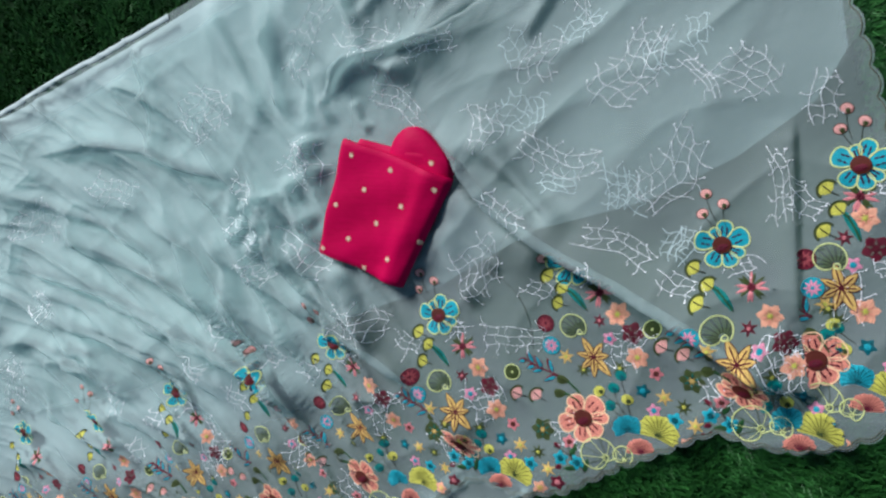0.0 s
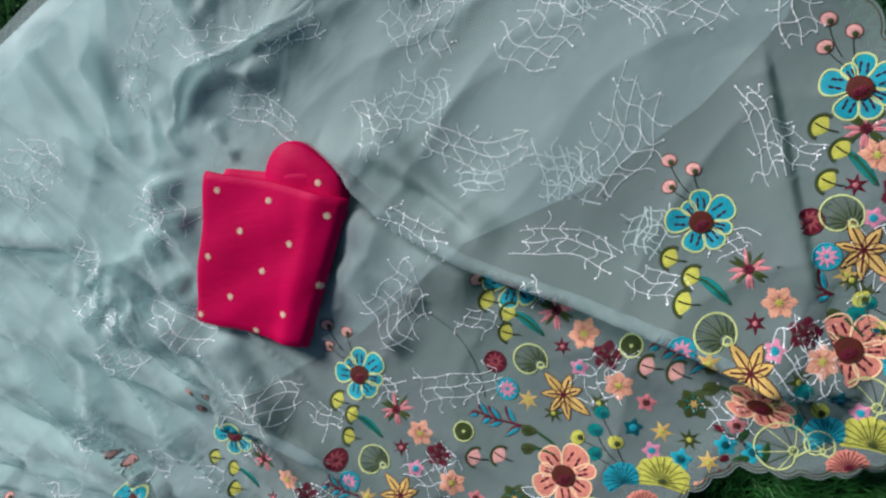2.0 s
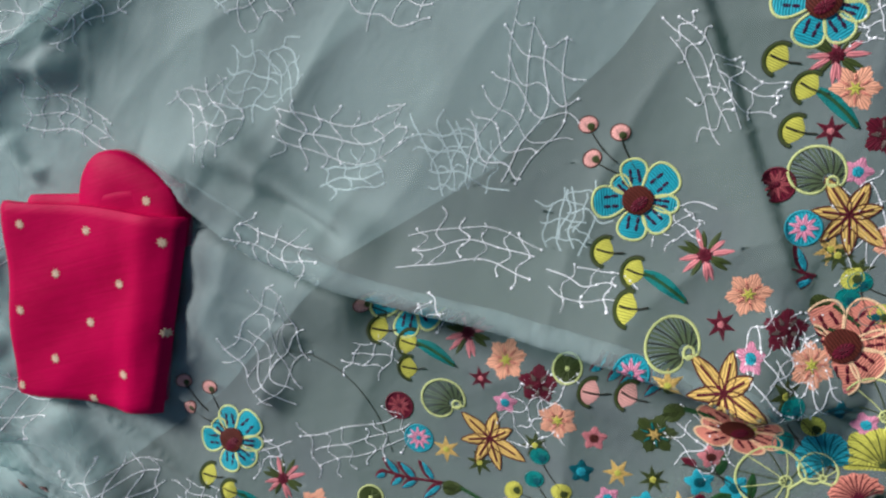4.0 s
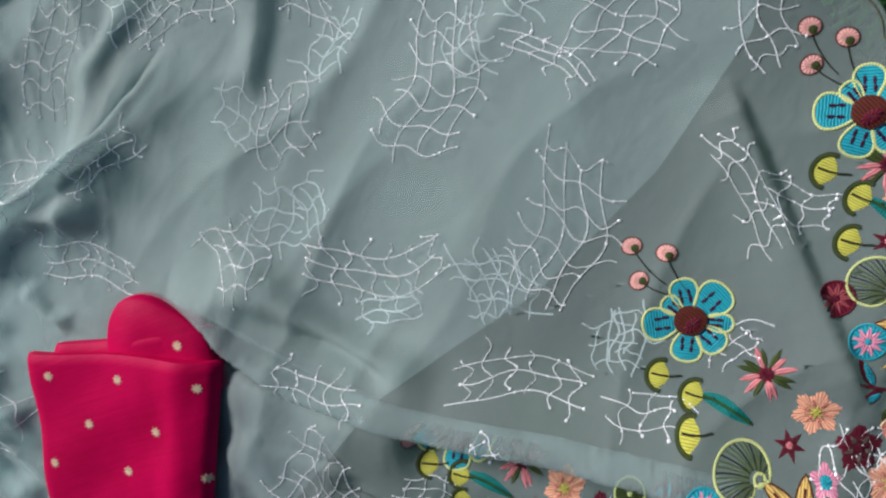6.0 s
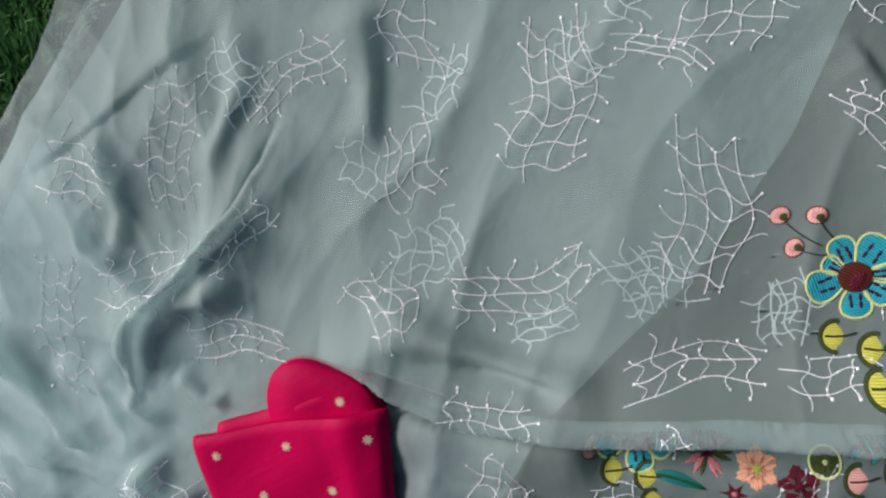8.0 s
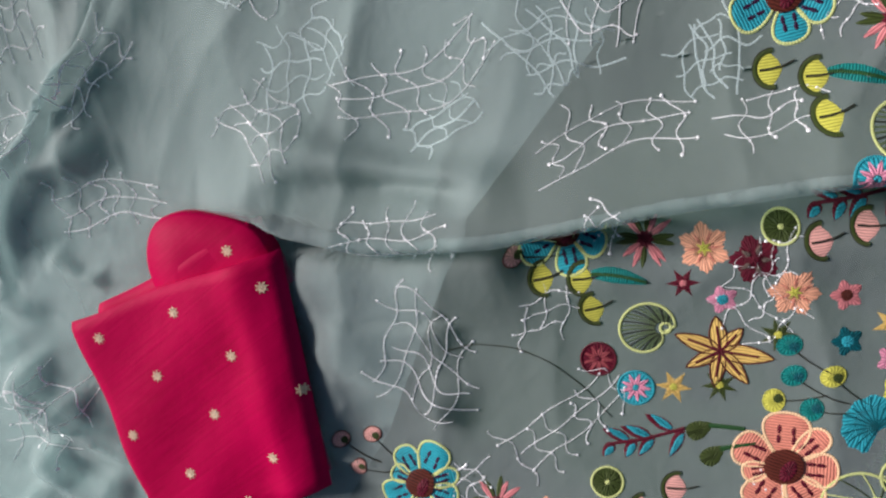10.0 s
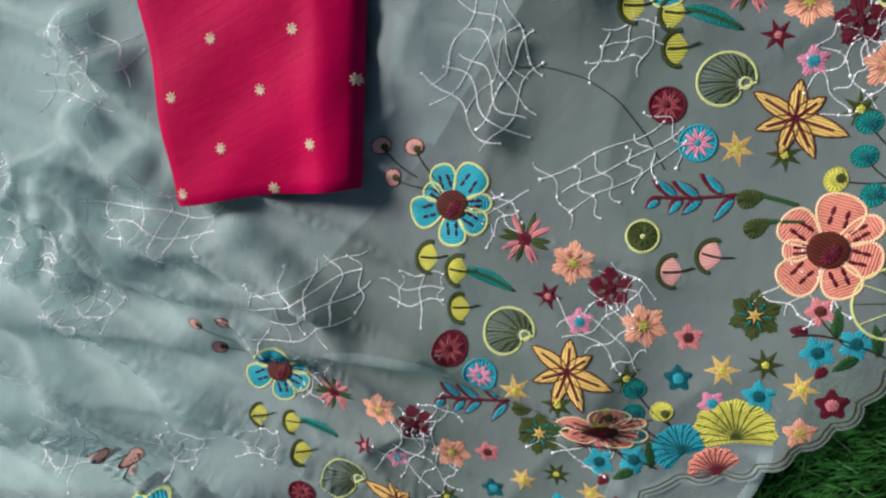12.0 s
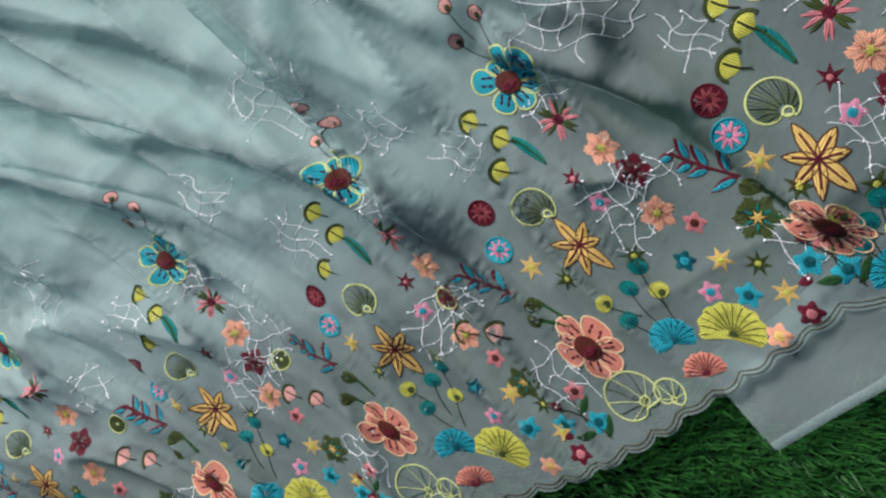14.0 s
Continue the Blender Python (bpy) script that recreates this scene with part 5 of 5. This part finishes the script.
def slab(name, tl, tr, br, bl, z0, z1, roll_right=0.012, sag=0.0, nu=34, nv=40, wob=0.002, seed=1, label=""):
    """A folded layer: a soft slab whose right-hand side is a round fold and whose other sides are layered edges."""
    a, b, c, d = (arr(p) for p in (tl, tr, br, bl))
    th = z1 - z0
    vs = []
    cols = []
    for k in range(nu):
        u = k / (nu - 1)
        cols.append(u)
    for j in range(nv):
        v = j / (nv - 1)
        for k, u in enumerate(cols):
            p = (1 - v) * ((1 - u) * a + u * b) + v * ((1 - u) * d + u * c)
            ex = np.linalg.norm(b - a) * (1 - u)
            el = np.linalg.norm(b - a) * u
            ev = np.linalg.norm(d - a) * min(v, 1 - v)
            z = z1
            if ex < roll_right:
                z = z0 + th * math.sqrt(max(0.0, 1 - ((roll_right - ex) / roll_right) ** 2))
            z -= 0.3 * th * math.exp(-(el / 0.004) ** 2) + 0.25 * th * math.exp(-(ev / 0.003) ** 2)
            z += wob * math.sin(9 * u + 5 * v + seed) * math.sin(7 * v + seed) * min(1, ex / 0.03) - sag * math.exp(-((u - 0.5) / 0.3) ** 2) * v
            z += (0.004 if roll_right > 0.02 else 0.0) * math.exp(-((ex - 0.042) / 0.016) ** 2)
            x = p[0] + wob * 0.8 * math.sin(11 * v + seed) * (1 - u)
            y = p[1] + wob * 0.9 * math.sin(8 * u + seed)
            vs.append(local((x, y, max(z, z0 + 0.001))))
    n = len(vs)
    fs = [(j * nu + k, j * nu + k + 1, (j + 1) * nu + k + 1, (j + 1) * nu + k)[::-1] for j in range(nv - 1) for k in range(nu - 1)]
    # skirt down to the cloth
    ring = [k for k in range(nu)] + [j * nu + nu - 1 for j in range(1, nv)] + [(nv - 1) * nu + k for k in range(nu - 2, -1, -1)] + [j * nu for j in range(nv - 2, 0, -1)]
    r = len(ring)
    for drop_to in (0.0, 0.35, 0.7, 1.0):
        for i in ring:
            vs.append((vs[i][0], vs[i][1], vs[i][2] + (z0 - vs[i][2]) * drop_to))
    for q in range(3):
        a0 = n + q * r
        fs += [(a0 + i, a0 + (i + 1) % r, a0 + r + (i + 1) % r, a0 + r + i) for i in range(r)]
    ob = under(new(name, mesh_of(name, vs, fs, [M_SILK])), blouse)
    if label:
        ob["label"] = label
    return ob


base = 0.012
slab("back_layer", (-0.752, -0.006), (-0.568, -0.036), (-0.664, -0.255), (-0.835, -0.203), base - 0.012, base + 0.006, 0.012, seed=2, label="rear folded layer of the silk")
slab("front_layer", (-0.775, -0.002), (-0.564, -0.071), (-0.663, -0.264), (-0.837, -0.209), base + 0.004, base + 0.017, 0.03, seed=4, label="front folded layer of magenta silk")
# rounded end that sticks out behind the fold
dome_pts = [(-0.695, -0.075), (-0.692, -0.035), (-0.686, -0.012), (-0.675, 0.004), (-0.66, 0.016), (-0.643, 0.02), (-0.622, 0.012), (-0.6, -0.008), (-0.582, -0.026), (-0.569, -0.05), (-0.58, -0.1)]
arc = soften(resample(dome_pts, 30), 2)
vs, fs = [], []
cx, cy = -0.63, -0.08
for k, z in ((1.0, base - 0.016), (0.99, base + 0.001), (0.95, base + 0.005), (0.6, base + 0.007), (0.2, base + 0.005)):
    for x, y in arc:
        vs.append(local((cx + (x - cx) * k, cy + (y - cy) * k, z)))
for r in range(4):
    fs += [(r * 30 + i, r * 30 + i + 1, (r + 1) * 30 + i + 1, (r + 1) * 30 + i)[::-1] for i in range(29)]
under(new("rounded_end", mesh_of("rounded_end", vs, fs, [M_SILK])), blouse)["label"] = "rounded end of the silk behind the fold"

bpy.context.view_layer.update()
btree = []
for ob in blouse.children:
    vs_, fs_ = [tuple(blouse.location + v.co) for v in ob.data.vertices], [tuple(p.vertices) for p in ob.data.polygons]
    btree.append(BVHTree.FromPolygons(vs_, fs_))


def blouse_drop(x, y):
    zs = [h[0].z for h in (t_.ray_cast(Vector((x, y, 1)), Vector((0, 0, -1))) for t_ in btree) if h[0] is not None]
    return max(zs) if zs else 0.02


def gold_flower():
    st = Stitch()
    for i in range(8):
        a = math.pi * i / 4 + 0.2
        st.dome(petal(0.0012, 0.006, 0.0013, a, 5), T_GOLD, 0.0009)
    return st.dome(disc(0.0016, 8), T_GOLD, 0.0014)


DOTS = [(-0.757, -0.033), (-0.679, -0.058), (-0.605, -0.045), (-0.594, -0.09), (-0.732, -0.093), (-0.658, -0.12), (-0.791, -0.122), (-0.709, -0.152), (-0.767, -0.182), (-0.685, -0.214), (-0.625, -0.181), (-0.823, -0.203), (-0.736, -0.234)]
for x, y in DOTS:
    ob = gold_flower().lay("gold_flower_motif", (x, y, rng.uniform(0, 1), 1.0), blouse, "tiny pale-gold flower", drop_fn=blouse_drop)
    ob.data.transform(Matrix.Translation(-Vector(blouse.location)))


# ---------------------------------------------------------------- turf
ground = tagged(new("ground", mesh_of("ground", [(-40, -40, -0.042), (40, -40, -0.042), (40, 40, -0.042), (-40, 40, -0.042)], [(0, 1, 2, 3)], [M_GROUND])),
                "dark green artificial turf under the spread saree", "turf", kind="structure")
OUTLINE = np.vstack([hem_c, right_c, top_c[::-1], left_c[::-1]])


def inside(poly, X, Y):
    r = np.zeros(X.shape, bool)
    x0, y0 = poly[:, 0], poly[:, 1]
    x1, y1 = np.roll(x0, -1), np.roll(y0, -1)
    for a, b, c, d in zip(x0, y0, x1, y1):
        if b == d:
            continue
        cross = ((b > Y) != (d > Y)) & (X < (c - a) * (Y - b) / (d - b) + a)
        r ^= cross
    return r


def turf(boxes, density, seed):
    r = np.random.RandomState(seed)
    V, Fc = [], []
    shrunk, tip = OUTLINE[::4], np.vstack([co_h[::3], co_t[::-3]])
    for x0, y0, x1, y1, k in boxes:
        n = int((x1 - x0) * (y1 - y0) * density * k)
        X, Y = r.uniform(x0, x1, n), r.uniform(y0, y1, n)
        keep = ~(inside(shrunk, X, Y) & inside(shrunk, X + 0.02, Y + 0.02) & inside(shrunk, X - 0.02, Y - 0.02) & inside(shrunk, X + 0.02, Y - 0.02) & inside(shrunk, X - 0.02, Y + 0.02))
        keep &= ~inside(tip, X, Y)
        inn = inside(shrunk, X[keep], Y[keep])
        X, Y = X[keep], Y[keep]
        n = len(X)
        # blades lie over in a common direction, in tufts
        tuft = soft_noise(X, Y, 45.0, seed + 1)
        ang = radians(35) + 1.1 * tuft + r.normal(0, 0.5, n)
        ln = r.uniform(0.018, 0.036, n)
        lean = r.uniform(0.45, 1.0, n)
        w = r.uniform(0.0009, 0.0018, n)
        cap_z = np.where(inn, -0.012, 0.05)
        dx, dy = np.cos(ang), np.sin(ang)
        px, py = -dy, dx
        base_z = np.full(n, -0.041)
        rows = []
        for s, wd in ((0.0, 1.0), (0.5, 0.9), (1.0, 0.12)):
            hx = lean * ln * (s ** 1.5)
            hz = ln * s * np.sqrt(np.clip(1 - (lean * 0.75 * s) ** 2, 0.1, 1))
            z = np.minimum(base_z + hz, cap_z - 0.01 * inn)
            for sg in (-1, 1):
                rows.append(np.stack([X + dx * hx + sg * px * w * wd, Y + dy * hx + sg * py * w * wd, z], 1))
        b = sum(len(v) for v in V)
        V.append(np.stack(rows, 1).reshape(-1, 3))
        i = b + 6 * np.arange(n)
        Fc.append(np.stack([i, i + 1, i + 3, i + 2], 1))
        Fc.append(np.stack([i + 2, i + 3, i + 5, i + 4], 1))
    return np.vstack(V), np.vstack(Fc)


tv, tf = turf([(-0.72, -0.9, 0.16, -0.4, 1.0), (-1.0, -1.0, -0.7, -0.76, 0.5), (0.0, -0.05, 0.2, 0.3, 1.0), (-1.0, 0.28, -0.6, 0.62, 0.8), (-2.1, 0.0, -1.0, 0.62, 0.45), (-0.7, 0.4, 0.15, 0.6, 0.2)], 150000, 5)
tagged(new("turf_blades", mesh_of("turf_blades", tv, tf, [M_BLADE], False)), "short dark green plastic blades of artificial turf", "turf", kind="stuff")
